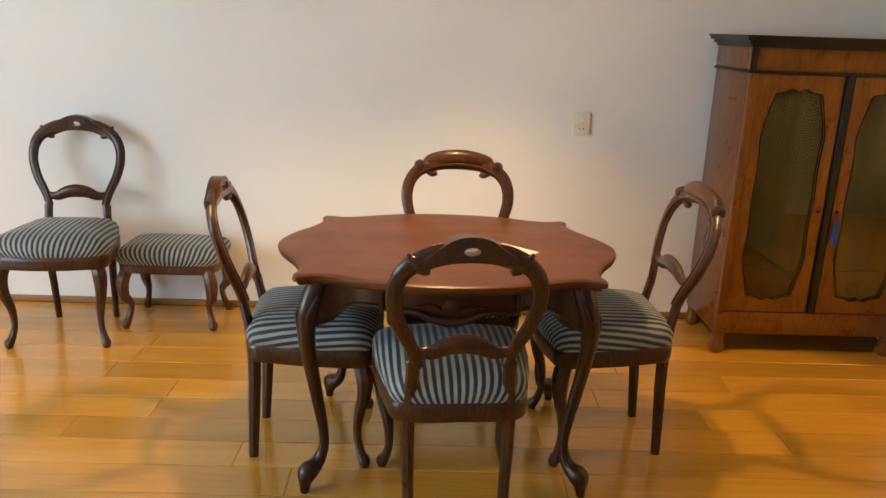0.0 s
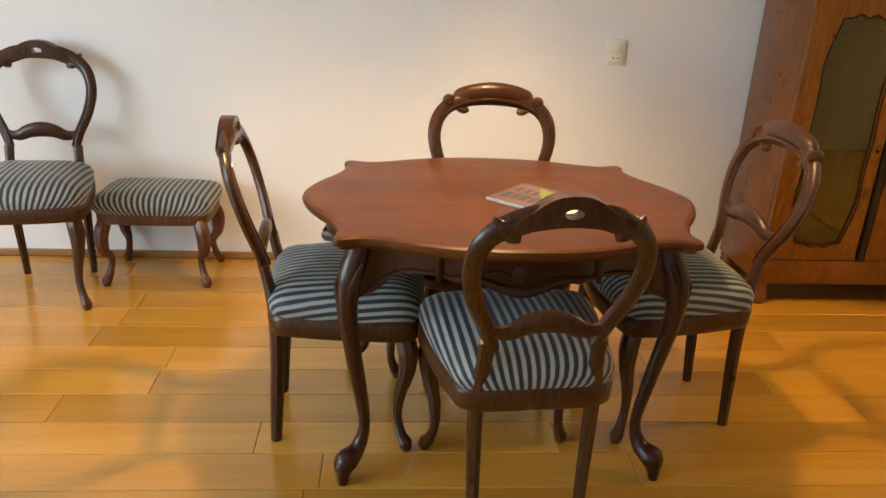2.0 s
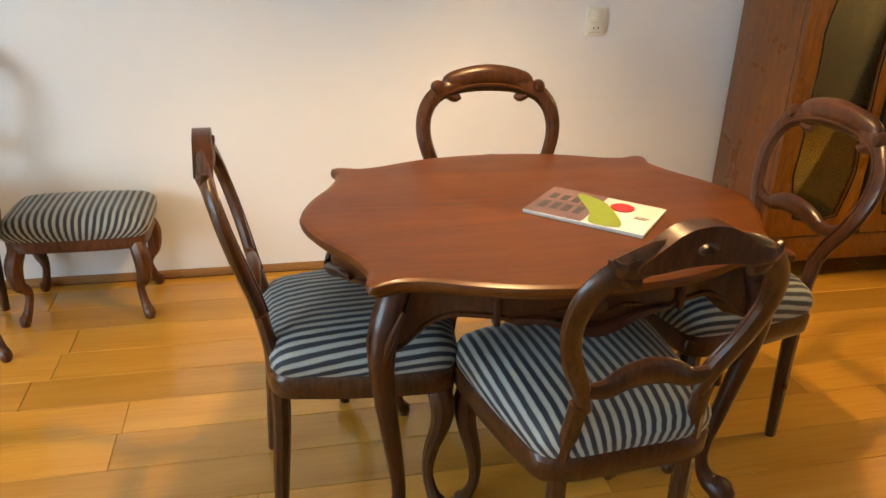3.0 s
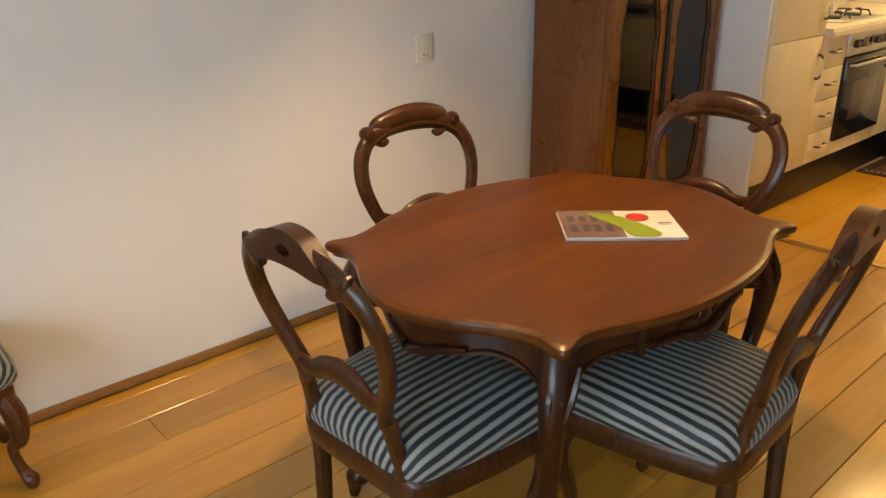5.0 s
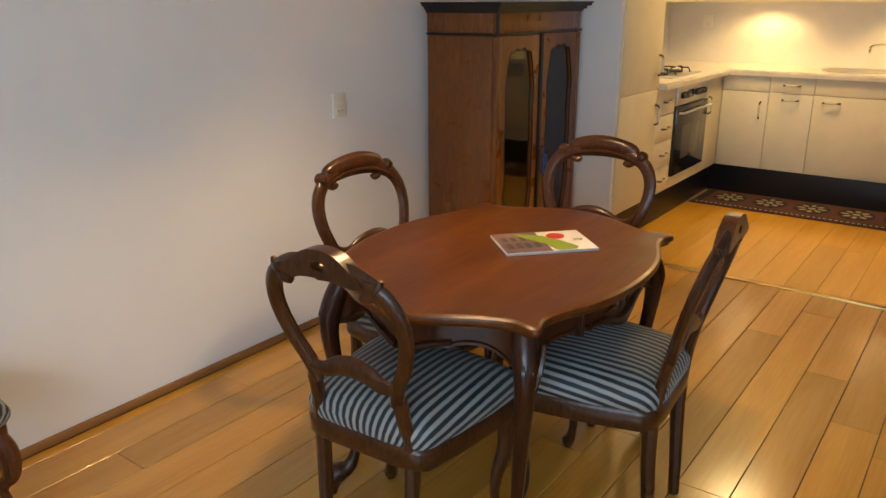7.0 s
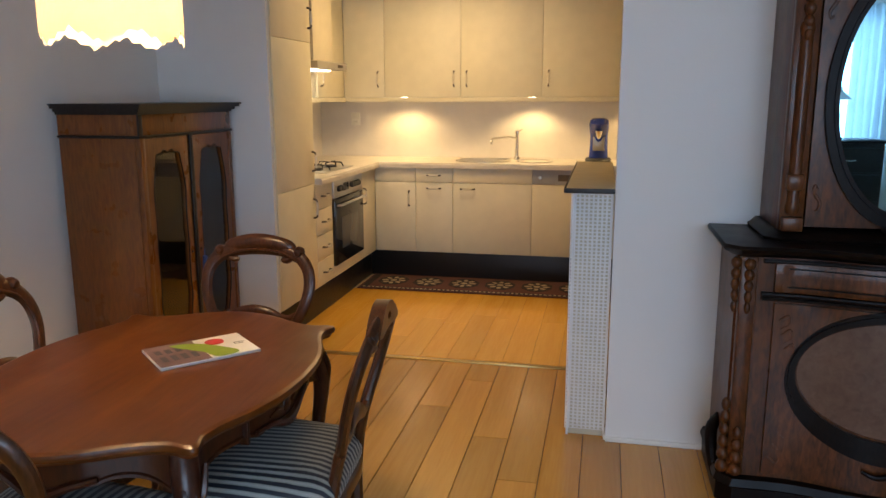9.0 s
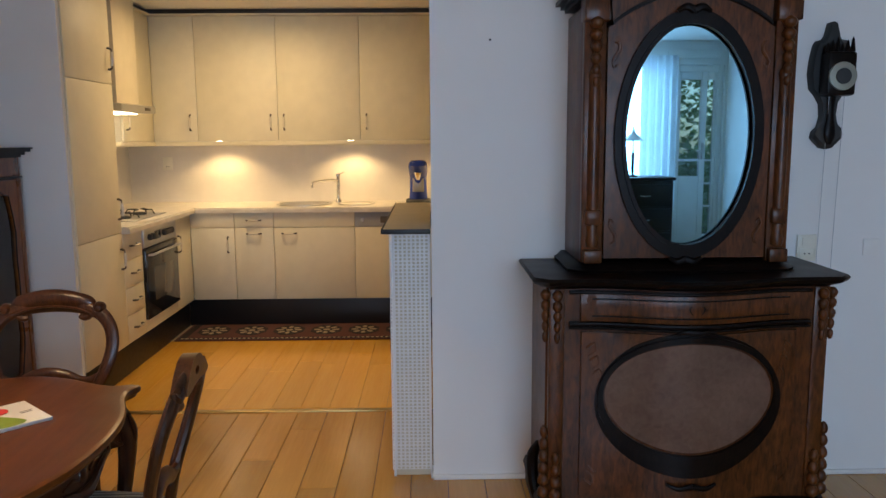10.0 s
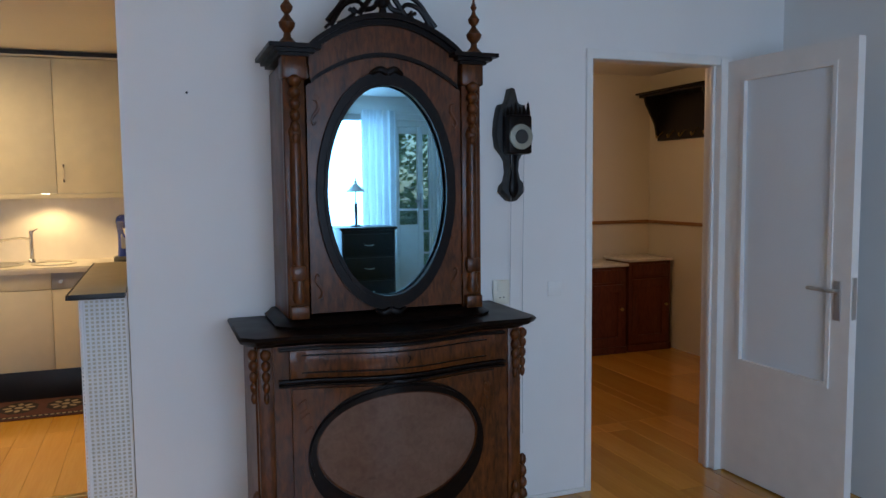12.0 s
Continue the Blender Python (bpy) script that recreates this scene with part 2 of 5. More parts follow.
# ---- mesh helpers ----
def finish(bm, material_, smooth=True):
    bmesh.ops.recalc_face_normals(bm, faces=bm.faces)
    me = bpy.data.meshes.new("mesh")
    bm.to_mesh(me)
    bm.free()
    me.materials.append(material_)
    if smooth:
        me.shade_smooth()
        me.set_sharp_from_angle(angle=radians(38))
    return me


def part(name, bm, material_, parent=None, label=""):
    ob = new(name, finish(bm, material_))
    ob.parent = parent
    return tagged(ob, label=label) if label else ob


def thing(name, m, label, category, group="", kind=""):
    ob = new(name)
    ob.empty_display_size = 0.1
    ob.matrix_world = m
    return tagged(ob, label, category, group, kind)


def box(bm, x0, x1, y0, y1, z0, z1, bevel=0.0, seg=2):
    r = bmesh.ops.create_cube(bm, size=1)
    vs = r["verts"]
    for v in vs:
        v.co = Vector(((x0 + x1) / 2 + v.co.x * (x1 - x0), (y0 + y1) / 2 + v.co.y * (y1 - y0), (z0 + z1) / 2 + v.co.z * (z1 - z0)))
    if bevel:
        bmesh.ops.bevel(bm, geom=[e for e in bm.edges if e.verts[0] in vs and e.verts[1] in vs], offset=bevel, segments=seg, affect="EDGES", profile=0.5)
    return bm


def boxes(*rows, bevel=0.0):
    bm = bmesh.new()
    for r in rows:
        b2 = bmesh.new()
        box(b2, *r, bevel=bevel)
        me = bpy.data.meshes.new("tmp")
        b2.to_mesh(me)
        b2.free()
        bm.from_mesh(me)
        bpy.data.meshes.remove(me)
    return bm


def spline(pts, k=6, closed=False):
    """Catmull-Rom through points of any width."""
    p = [np.array(q, float) for q in pts]
    n, out = len(p), []
    for i in range(n if closed else n - 1):
        if closed:
            a, b, c, d = p[(i - 1) % n], p[i], p[(i + 1) % n], p[(i + 2) % n]
        else:
            a, b, c, d = p[max(i - 1, 0)], p[i], p[i + 1], p[min(i + 2, n - 1)]
        for j in range(k):
            u = j / k
            out.append(0.5 * (2 * b + (c - a) * u + (2 * a - 5 * b + 4 * c - d) * u * u + (3 * b - a - 3 * c + d) * u**3))
    if not closed:
        out.append(p[-1])
    return out


def sweep(bm, pts, n=10, closed=False, up=(0, 1, 0)):
    """A tube through rows of x, y, z, a, b: a is the half-width across `up`, b along it."""
    rings, cnt = [], len(pts)
    up = Vector(up)
    for i, p in enumerate(pts):
        q0, q1 = (pts[(i - 1) % cnt], pts[(i + 1) % cnt]) if closed else (pts[max(i - 1, 0)], pts[min(i + 1, cnt - 1)])
        t = (Vector(q1[:3]) - Vector(q0[:3])).normalized()
        side = t.cross(up)
        side = side.normalized() if side.length > 1e-4 else Vector((1, 0, 0))
        over = side.cross(t).normalized()
        c = Vector(p[:3])
        rings.append([bm.verts.new(c + side * (p[3] * math.cos(2 * math.pi * j / n)) + over * (p[4] * math.sin(2 * math.pi * j / n))) for j in range(n)])
    for i in range(cnt if closed else cnt - 1):
        a, b = rings[i], rings[(i + 1) % cnt]
        for j in range(n):
            bm.faces.new((a[j], a[(j + 1) % n], b[(j + 1) % n], b[j]))
    if not closed:
        bm.faces.new(rings[0][::-1])
        bm.faces.new(rings[-1])
    return bm


def lathe(bm, profile, at=(0, 0, 0), n=16, axis="z"):
    """A turned piece: rows of radius, height."""
    rings = []
    for r, h in profile:
        ring = []
        for j in range(n):
            c, s = r * math.cos(2 * math.pi * j / n), r * math.sin(2 * math.pi * j / n)
            o = {"z": (c, s, h), "y": (c, h, s), "x": (h, c, s)}[axis]
            ring.append(bm.verts.new(Vector(at) + Vector(o)))
        rings.append(ring)
    for a, b in zip(rings, rings[1:]):
        for j in range(n):
            bm.faces.new((a[j], a[(j + 1) % n], b[(j + 1) % n], b[j]))
    bm.faces.new(rings[0][::-1])
    bm.faces.new(rings[-1])
    return bm


def stack(bm, outlines):
    """Closed outlines of equal count, one above another, skinned and capped."""
    rings = [[bm.verts.new(Vector(p)) for p in o] for o in outlines]
    n = len(rings[0])
    for a, b in zip(rings, rings[1:]):
        for j in range(n):
            bm.faces.new((a[j], a[(j + 1) % n], b[(j + 1) % n], b[j]))
    bm.faces.new(rings[0][::-1])
    bm.faces.new(rings[-1])
    return bm


def ring_plate(bm, outer, inner, place, d0, d1):
    """A plate with a hole. outer and inner: equal lists of (u, v); place(u, v, d) gives the point."""
    rows = [[bm.verts.new(place(u, v, d)) for u, v in o] for o, d in ((outer, d0), (outer, d1), (inner, d1), (inner, d0))]
    n = len(outer)
    for k in range(4):
        a, b = rows[k], rows[(k + 1) % 4]
        for j in range(n):
            bm.faces.new((a[j], a[(j + 1) % n], b[(j + 1) % n], b[j]))
    return bm


def ellipse(cu, cv, a, b, n=48):
    return [(cu + a * math.cos(2 * math.pi * j / n), cv + b * math.sin(2 * math.pi * j / n)) for j in range(n)]


def square_round(cu, cv, a, b, n=48):
    """Points on a rectangle, one for each direction of an ellipse's points."""
    out = []
    for j in range(n):
        c, s = math.cos(2 * math.pi * j / n), math.sin(2 * math.pi * j / n)
        k = 1 / max(abs(c), abs(s))
        out.append((cu + a * c * k, cv + b * s * k))
    return out


# ---- the setting ----
NORTH, EAST, SOUTH, WEST, TOP = 3.755, 1.52, -1.95, -4.25, 2.47
STUB_X, STUB_Y, PIER_Y, KEAST, KSOUTH = 2.36, 3.077, 1.22, 4.88, 0.35
HALL_E, HALL_S = 4.43, -3.22


def wall(name, label, *rows, material_=None):
    ob = new(name, finish(boxes(*rows), material_ or WALL, False))
    return tagged(ob, label, "wall", kind="structure")


wall("wall_north", "white painted plaster wall behind the dining table", (WEST - 0.2, STUB_X + 0.1, NORTH, NORTH + 0.2, 0, TOP))
wall("wall_kitchen_stub", "grey-white wall stub beside the kitchen", (STUB_X, STUB_X + 0.03, STUB_Y + 0.01, NORTH, 0, TOP))
wall("wall_kitchen_north", "white kitchen wall behind the cooker", (STUB_X + 0.1, KEAST + 0.2, NORTH, NORTH + 0.2, 0, TOP))
wall("wall_kitchen_east", "white kitchen wall behind the sink", (KEAST, KEAST + 0.2, KSOUTH - 0.1, NORTH, 0, TOP))
wall("wall_kitchen_south", "plain wall between kitchen and hall", (EAST + 0.1, KEAST, KSOUTH - 0.1, KSOUTH, 0, TOP))
D0, D1, DH = -0.788, -1.565, 2.075
wall("wall_east", "white painted wall with a doorway to the hall", (EAST, EAST + 0.1, D0, PIER_Y, 0, TOP), (EAST, EAST + 0.1, SOUTH - 0.1, D1, 0, TOP), (EAST, EAST + 0.1, D1, D0, DH, TOP))
wall("wall_south", "white painted south wall", (WEST - 0.2, EAST, SOUTH - 0.2, SOUTH, 0, TOP))
wall("wall_hall_east", "cream hall wall", (HALL_E, HALL_E + 0.1, HALL_S - 0.1, KSOUTH - 0.1, 0, TOP), material_=HALL)
wall("wall_hall_south", "cream hall wall with a coat rack", (EAST, HALL_E, HALL_S - 0.1, HALL_S, 0, TOP), material_=HALL)
wall("wall_hall_west", "plain hall wall", (EAST, EAST + 0.1, HALL_S, SOUTH - 0.1, 0, TOP), material_=HALL)
# west wall with a broad window and a garden door
wall("wall_west", "white west wall with window and garden door openings", (WEST - 0.2, WEST, 1.75, NORTH, 0, TOP), (WEST - 0.2, WEST, -1.3, 1.75, 0, 0.62), (WEST - 0.2, WEST, -1.3, 1.75, 2.28, TOP), (WEST - 0.2, WEST, -1.4, -1.3, 0, TOP), (WEST - 0.2, WEST, -1.92, -1.4, 2.22, TOP), (WEST - 0.2, WEST, SOUTH - 0.2, -1.92, 0, TOP))
ceiling = new("ceiling", finish(boxes((WEST - 0.2, KEAST + 0.2, HALL_S - 0.1, NORTH + 0.2, TOP, TOP + 0.15)), CEIL, False))
tagged(ceiling, "white painted ceiling", "ceiling", kind="structure")

# skirting along the north wall, and white skirting elsewhere
sk = new("baseboard", finish(boxes((WEST, STUB_X, NORTH - 0.014, NORTH, 0.0, 0.032), bevel=0.003), SKIRT))
tagged(sk, "thin wooden skirting strip along the white wall", "skirting", kind="structure")
sk2 = new("baseboard", finish(boxes((EAST - 0.012, EAST, D0 + 0.002, PIER_Y, 0.0, 0.022), (EAST + 0.003, EAST + 0.097, PIER_Y, PIER_Y + 0.01, 0, 0.022), bevel=0.003), TRIMW))
tagged(sk2, "thin white skirting strip", "skirting", kind="structure")

# doorway frame and the open door with its frosted pane
frm = thing("trim", pose(0, 0, 0), "white painted door frame around the hall doorway", "door frame", kind="structure")
part("jamb", boxes((EAST - 0.012, EAST + 0.105, D0 - 0.03, D0 + 0.005, 0, DH + 0.02), bevel=0.004), TRIMW, frm)
part("jamb", boxes((EAST - 0.02, EAST + 0.105, D1 - 0.05, D1 + 0.02, 0, DH + 0.02), (EAST + 0.02, EAST + 0.05, D1 + 0.02, D1 + 0.035, 0, DH), bevel=0.004), TRIMW, frm)
part("head", boxes((EAST - 0.014, EAST + 0.105, D1 - 0.05, D0 + 0.005, DH - 0.01, DH + 0.035), bevel=0.004), TRIMW, frm)

door = thing("door_1", pose(EAST - 0.02, D1 - 0.04, 0, 0, 0, 182), "open white panel door with a tall frosted pane", "door", kind="structure")
LW = 0.735
part("leaf", ring_plate(bmesh.new(), square_round(LW / 2, 1.045, LW / 2, 1.035), square_round(LW / 2, 1.29, LW / 2 - 0.1, 0.70), lambda u, v, d: Vector((u, d, v)), -0.02, 0.02), DOORP, door)
part("glazing_bead", ring_plate(bmesh.new(), square_round(LW / 2, 1.29, LW / 2 - 0.095, 0.705), square_round(LW / 2, 1.29, LW / 2 - 0.115, 0.685), lambda u, v, d: Vector((u, d, v)), -0.026, 0.026), TRIMW, door)
part("pane", boxes((0.1, LW - 0.1, -0.004, 0.004, 0.59, 1.99)), FROST, door, "frosted glass pane")
hb = boxes((LW - 0.075, LW - 0.045, -0.03, -0.02, 0.89, 1.06), bevel=0.003)
sweep(hb, [(LW - 0.06, -0.02, 1.02, 0.009, 0.009), (LW - 0.06, -0.06, 1.02, 0.009, 0.009), (LW - 0.075, -0.07, 1.02, 0.009, 0.009), (LW - 0.18, -0.07, 1.022, 0.008, 0.008)], 8, up=(0, 0, 1))
sweep(hb, [(LW - 0.06, 0.02, 1.02, 0.009, 0.009), (LW - 0.06, 0.06, 1.02, 0.009, 0.009), (LW - 0.18, 0.07, 1.022, 0.008, 0.008)], 8, up=(0, 0, 1))
part("door_handle", hb, STEEL, door, "steel lever handle on a plate")
part("lock_edge", boxes((LW - 0.001, LW + 0.003, -0.012, 0.012, 0.9, 1.08)), STEEL, door)

# floor sheet under the planks
floor = new("floor", finish(boxes((WEST - 0.2, KEAST, HALL_S, NORTH, -0.1, -0.006)), PLINTH_GAP, False))
tagged(floor, "honey oak plank floor", "floor", kind="structure")
strip = new("trim", finish(boxes((2.365, 2.40, PIER_Y + 0.17, STUB_Y + 0.1, -0.004, 0.007), bevel=0.003), BRASS))
tagged(strip, "brass threshold strip between dining floor and kitchen", "threshold", kind="structure")

# west window and garden door, with the garden beyond
win = thing("window_1", pose(WEST - 0.1, 0, 0), "broad white framed window facing the garden", "window", kind="structure")
part("window_frame", boxes((-0.04, 0.04, -1.3, 1.75, 0.62, 0.69), (-0.04, 0.04, -1.3, 1.75, 2.21, 2.28), (-0.04, 0.04, -1.3, -1.23, 0.69, 2.21), (-0.04, 0.04, 1.68, 1.75, 0.69, 2.21), (-0.04, 0.04, 0.36, 0.44, 0.69, 2.21), bevel=0.005), TRIMW, win)
for a, b in ((-1.23, 0.36), (0.44, 1.68)):
    p = part("pane", boxes((-0.004, 0.004, a, b, 0.69, 2.21)), PANE, win)
    p.visible_shadow = False
part("window_sill", boxes((0.02, 0.22, -1.35, 1.8, 0.6, 0.63), bevel=0.006), TRIMW, win)
gd = thing("door_2", pose(WEST - 0.1, 0, 0), "white framed glazed garden door with crossbars", "door", kind="structure")
part("door_frame", boxes((-0.05, 0.05, -1.92, -1.87, 0, 2.22), (-0.05, 0.05, -1.45, -1.4, 0, 2.22), (-0.05, 0.05, -1.87, -1.45, 2.15, 2.22), bevel=0.005), TRIMW, gd)
lf = part("leaf", boxes((-0.02, 0.03, -1.48, -1.45, 0.02, 2.15), (-0.02, 0.04, -1.76, -1.7, 0.02, 2.15), (-0.02, 0.03, -1.7, -1.48, 2.07, 2.15), (-0.02, 0.03, -1.7, -1.48, 0.02, 1.04), (-0.02, 0.03, -1.7, -1.48, 1.2, 1.225), bevel=0.005), TRIMW, gd)
part("leaf", boxes((-0.02, 0.03, -1.87, -1.84, 0.02, 2.15), (-0.02, 0.03, -1.84, -1.765, 2.07, 2.15), (-0.02, 0.03, -1.84, -1.765, 0.02, 0.4), *[(-0.02, 0.03, -1.84, -1.765, z, z + 0.02) for z in (0.7, 0.95, 1.2)], bevel=0.005), TRIMW, gd)
part("handle", boxes((0.04, 0.07, -1.745, -1.715, 1.22, 1.4), (0.055, 0.07, -1.745, -1.65, 1.3, 1.32), bevel=0.004), STEEL, gd)
for a, b, z in ((-1.7, -1.48, 1.04), (-1.84, -1.765, 0.4)):
    p = part("pane", boxes((0.0, 0.006, a, b, z, 2.07)), PANE, gd)
    p.visible_shadow = False
vent = tagged(new("ventilation_grille", finish(boxes((WEST, WEST + 0.03, -1.86, -1.3, 2.28, 2.37), *[(WEST + 0.03, WEST + 0.036, -1.85, -1.31, 2.29 + 0.02 * i, 2.30 + 0.02 * i) for i in range(4)], bevel=0.002), TRIMW)), "white louvred grille above the garden door", "grille")
ground = tagged(new("ground", finish(boxes((-60, WEST - 0.2, -60, 60, -0.25, -0.12)), GRASS, False)), "garden lawn outside", "ground", kind="structure")


def drape(bm, y0, y1, x, z0, z1, folds, depth=0.03):
    n = folds * 8
    top, bot = [], []
    for i in range(n + 1):
        y = y0 + (y1 - y0) * i / n
        dx = depth * math.sin(2 * math.pi * folds * i / n)
        top.append(bm.verts.new((x + dx * 0.7, y, z1)))
        bot.append(bm.verts.new((x + dx * 1.2, y, z0)))
    for i in range(n):
        bm.faces.new((top[i], top[i + 1], bot[i + 1], bot[i]))
    bmesh.ops.solidify(bm, geom=bm.faces[:], thickness=0.003)
    return bm


cur = tagged(new("curtain", finish(drape(bmesh.new(), -1.36, -0.98, WEST + 0.19, 0.66, 2.3, 5), DRAPE)), "white curtain hanging at the side of the window", "curtain")


# ---- dining chairs ----
def seat_outline(z, grow, n=64):
    """A seat that narrows to the back, with a serpentine front, at height z."""
    pts = spline([(-0.165, 0.185), (0, 0.195), (0.165, 0.185), (0.205, 0.10), (0.235, -0.08), (0.235, -0.2), (0.16, -0.232), (0, -0.25), (-0.16, -0.232), (-0.235, -0.2), (-0.235, -0.08), (-0.205, 0.10)], 5, True)
    return [(p[0] * (1 + grow / 0.22), -0.02 + (p[1] + 0.02) * (1 + grow / 0.22), z) for p in pts]


def cushion(outline, z0, crown):
    """A domed upholstered pad over an outline."""
    bm = bmesh.new()
    rings = []
    for k, (s, h) in enumerate(((0.985, 0.0), (1.03, 0.2), (1.035, 0.42), (0.99, 0.62), (0.9, 0.78), (0.74, 0.9), (0.5, 0.97), (0.25, 1.0))):
        rings.append([(p[0] * s, -0.02 + (p[1] + 0.02) * s, z0 + crown * h) for p in outline])
    stack(bm, rings)
    # unrolled cloth: each ring's distance from the middle along the surface
    far, prof = [], ((0.985, 0.0), (1.03, 0.2), (1.035, 0.42), (0.99, 0.62), (0.9, 0.78), (0.74, 0.9), (0.5, 0.97), (0.25, 1.0))
    d, last = 0.25, (0.25, 1.0)
    for s, h in prof[::-1]:
        d += math.hypot(s - last[0], (h - last[1]) * crown / 0.22)
        far.append(d)
        last = (s, h)
    far = far[::-1]
    uv = bm.loops.layers.uv.new("cloth")
    bm.verts.index_update()
    n = len(outline)
    for f in bm.faces:
        for lo in f.loops:
            k, j = divmod(lo.vert.index, n)
            lo[uv].uv = (outline[j][0] * far[k], outline[j][1] * far[k])
    return bm


def cabriole(bm, sx, sy, top, big=1.0):
    """A curved leg that swells at the knee and ends in a small scroll."""
    x, y = abs(sx), abs(sy)
    ax, ay = (1 if sx > 0 else -1), (1 if sy > 0 else -1)
    rows = [(x - 0.012, y - 0.012, top, 0.027, 0.027), (x + 0.006, y + 0.008, top - 0.06, 0.03, 0.03), (x + 0.004, y + 0.006, top - 0.13, 0.024, 0.024), (x - 0.012, y - 0.012, top * 0.45, 0.018, 0.018), (x - 0.016, y - 0.016, 0.1, 0.0135, 0.0135), (x - 0.004, y - 0.004, 0.045, 0.016, 0.016), (x + 0.006, y + 0.008, 0.022, 0.021, 0.021), (x + 0.006, y + 0.01, 0.0, 0.014, 0.014)]
    rows = [(ax * a, ay * b, c, d * big, e * big) for a, b, c, d, e in rows]
    return sweep(bm, spline(rows, 4), 9)


def back_y(z):
    """How far the back leans at height z."""
    return 0.175 + 0.29 * max(0.0, z - 0.42) ** 1.25


def chair(kind):
    c = thing("dining_chair", pose(0, 0, 0), "dark walnut balloon-back dining chair with a striped upholstered seat", "chair", "dining chairs")
    part("seat", cushion(seat_outline(0, -0.006), 0.418, 0.108), STRIPE, c, "silver and navy striped upholstery")
    ap = stack(bmesh.new(), [seat_outline(0.372, -0.004), seat_outline(0.378, 0.0), seat_outline(0.42, 0.002), seat_outline(0.43, -0.004)])
    part("seat_frame", ap, CHAIRW, c)
    for s in (-1, 1):
        part("leg", cabriole(bmesh.new(), 0.2 * s, -0.185, 0.39), CHAIRW, c)
        rear = [(0.135 * s, 0.185, 0.0, 0.014, 0.016), (0.138 * s, 0.178, 0.14, 0.0165, 0.019), (0.142 * s, 0.17, 0.3, 0.019, 0.021), (0.142 * s, 0.172, 0.42, 0.02, 0.021), (0.134 * s, back_y(0.5), 0.5, 0.019, 0.016), (0.132 * s, back_y(0.56), 0.56, 0.02, 0.016)]
        part("leg", sweep(bmesh.new(), spline(rear, 4), 8), CHAIRW, c)
    low, wide = {"pierced": (0.965, 0.92), "tall": (1.03, 0.96), "tablet": (0.975, 1.0)}[kind]
    loop = [(0.13, 0.55, 0.018), (0.15, 0.61, 0.02), (0.185, 0.68, 0.0215), (0.205, 0.755, 0.0225), (0.198, 0.82, 0.024), (0.165, 0.868, 0.026)]
    top = [(0.1, 0.898, 0.03), (0.05, 0.912, 0.032)] if kind != "tablet" else [(0.11, 0.893, 0.027), (0.06, 0.905, 0.03)]
    side = loop + top
    rows = [(-x, back_y(z), z, w, 0.0145) for x, z, w in side] + [(0, back_y(0.92), 0.918 if kind != "tablet" else 0.91, 0.033, 0.015)] + [(x, back_y(z), z, w, 0.0145) for x, z, w in side[::-1]]
    if kind == "tablet":
        part("back_frame", sweep(bmesh.new(), spline(rows, 4), 10), CHAIRW, c)
    else:
        for s in (-1, 1):
            half = [(s * x, back_y(z), z, w, 0.0145) for x, z, w in side[:-1]] + [(s * 0.055, back_y(0.905), 0.908, 0.026, 0.012)]
            part("back_frame", sweep(bmesh.new(), spline(half, 4), 10), CHAIRW, c)
    # moulded inner line of the frame
    rows = [(-x * 0.93, back_y(z) - 0.013, 0.735 + (z - 0.735) * 0.95, 0.004, 0.004) for x, z, w in side] + [(0, back_y(0.9) - 0.014, 0.902, 0.004, 0.004)] + [(x * 0.93, back_y(z) - 0.013, 0.735 + (z - 0.735) * 0.95, 0.004, 0.004) for x, z, w in side[::-1]]
    part("moulding", sweep(bmesh.new(), spline(rows, 3), 6), CHAIRW, c)
    crest = bmesh.new()
    if kind != "tablet":
        yy = back_y(0.9)
        ring_plate(crest, [(0.12 * math.cos(a) * (1 + 0.08 * math.cos(4 * a)), 0.905 + 0.034 * math.sin(a) - 0.016 * math.cos(2 * a)) for a in np.linspace(0, 2 * math.pi, 48, endpoint=False)], ellipse(0, 0.916, 0.022, 0.011), lambda u, v, d: Vector((u, yy + d, v)), -0.02, 0.018)
        for s in (-1, 1):
            sweep(crest, spline([(0.118 * s, yy, 0.893, 0.02, 0.014), (0.145 * s, yy - 0.002, 0.886, 0.019, 0.016), (0.162 * s, yy - 0.003, 0.893, 0.012, 0.012), (0.17 * s, yy - 0.003, 0.906, 0.004, 0.006)], 4), 8)
            sweep(crest, spline([(0.11 * s, yy - 0.018, 0.9, 0.004, 0.004), (0.07 * s, yy - 0.021, 0.912, 0.006, 0.005), (0.04 * s, yy - 0.021, 0.928, 0.006, 0.005), (0.045 * s, yy - 0.02, 0.906, 0.004, 0.004)], 4), 6)
            sweep(crest, spline([(0.15 * s, yy - 0.006, 0.872, 0.014, 0.014), (0.128 * s, yy - 0.004, 0.862, 0.016, 0.013), (0.11 * s, yy - 0.002, 0.858, 0.011, 0.01)], 3), 8)
    else:
        yy = back_y(0.915)
        rows = [(-0.126, yy, 0.893, 0.017, 0.016), (-0.116, yy, 0.908, 0.028, 0.019), (-0.06, yy - 0.003, 0.923, 0.032, 0.02), (0, yy - 0.004, 0.929, 0.033, 0.021), (0.06, yy - 0.003, 0.923, 0.032, 0.02), (0.116, yy, 0.908, 0.028, 0.019), (0.126, yy, 0.893, 0.017, 0.016)]
        sweep(crest, spline(rows, 4), 12)
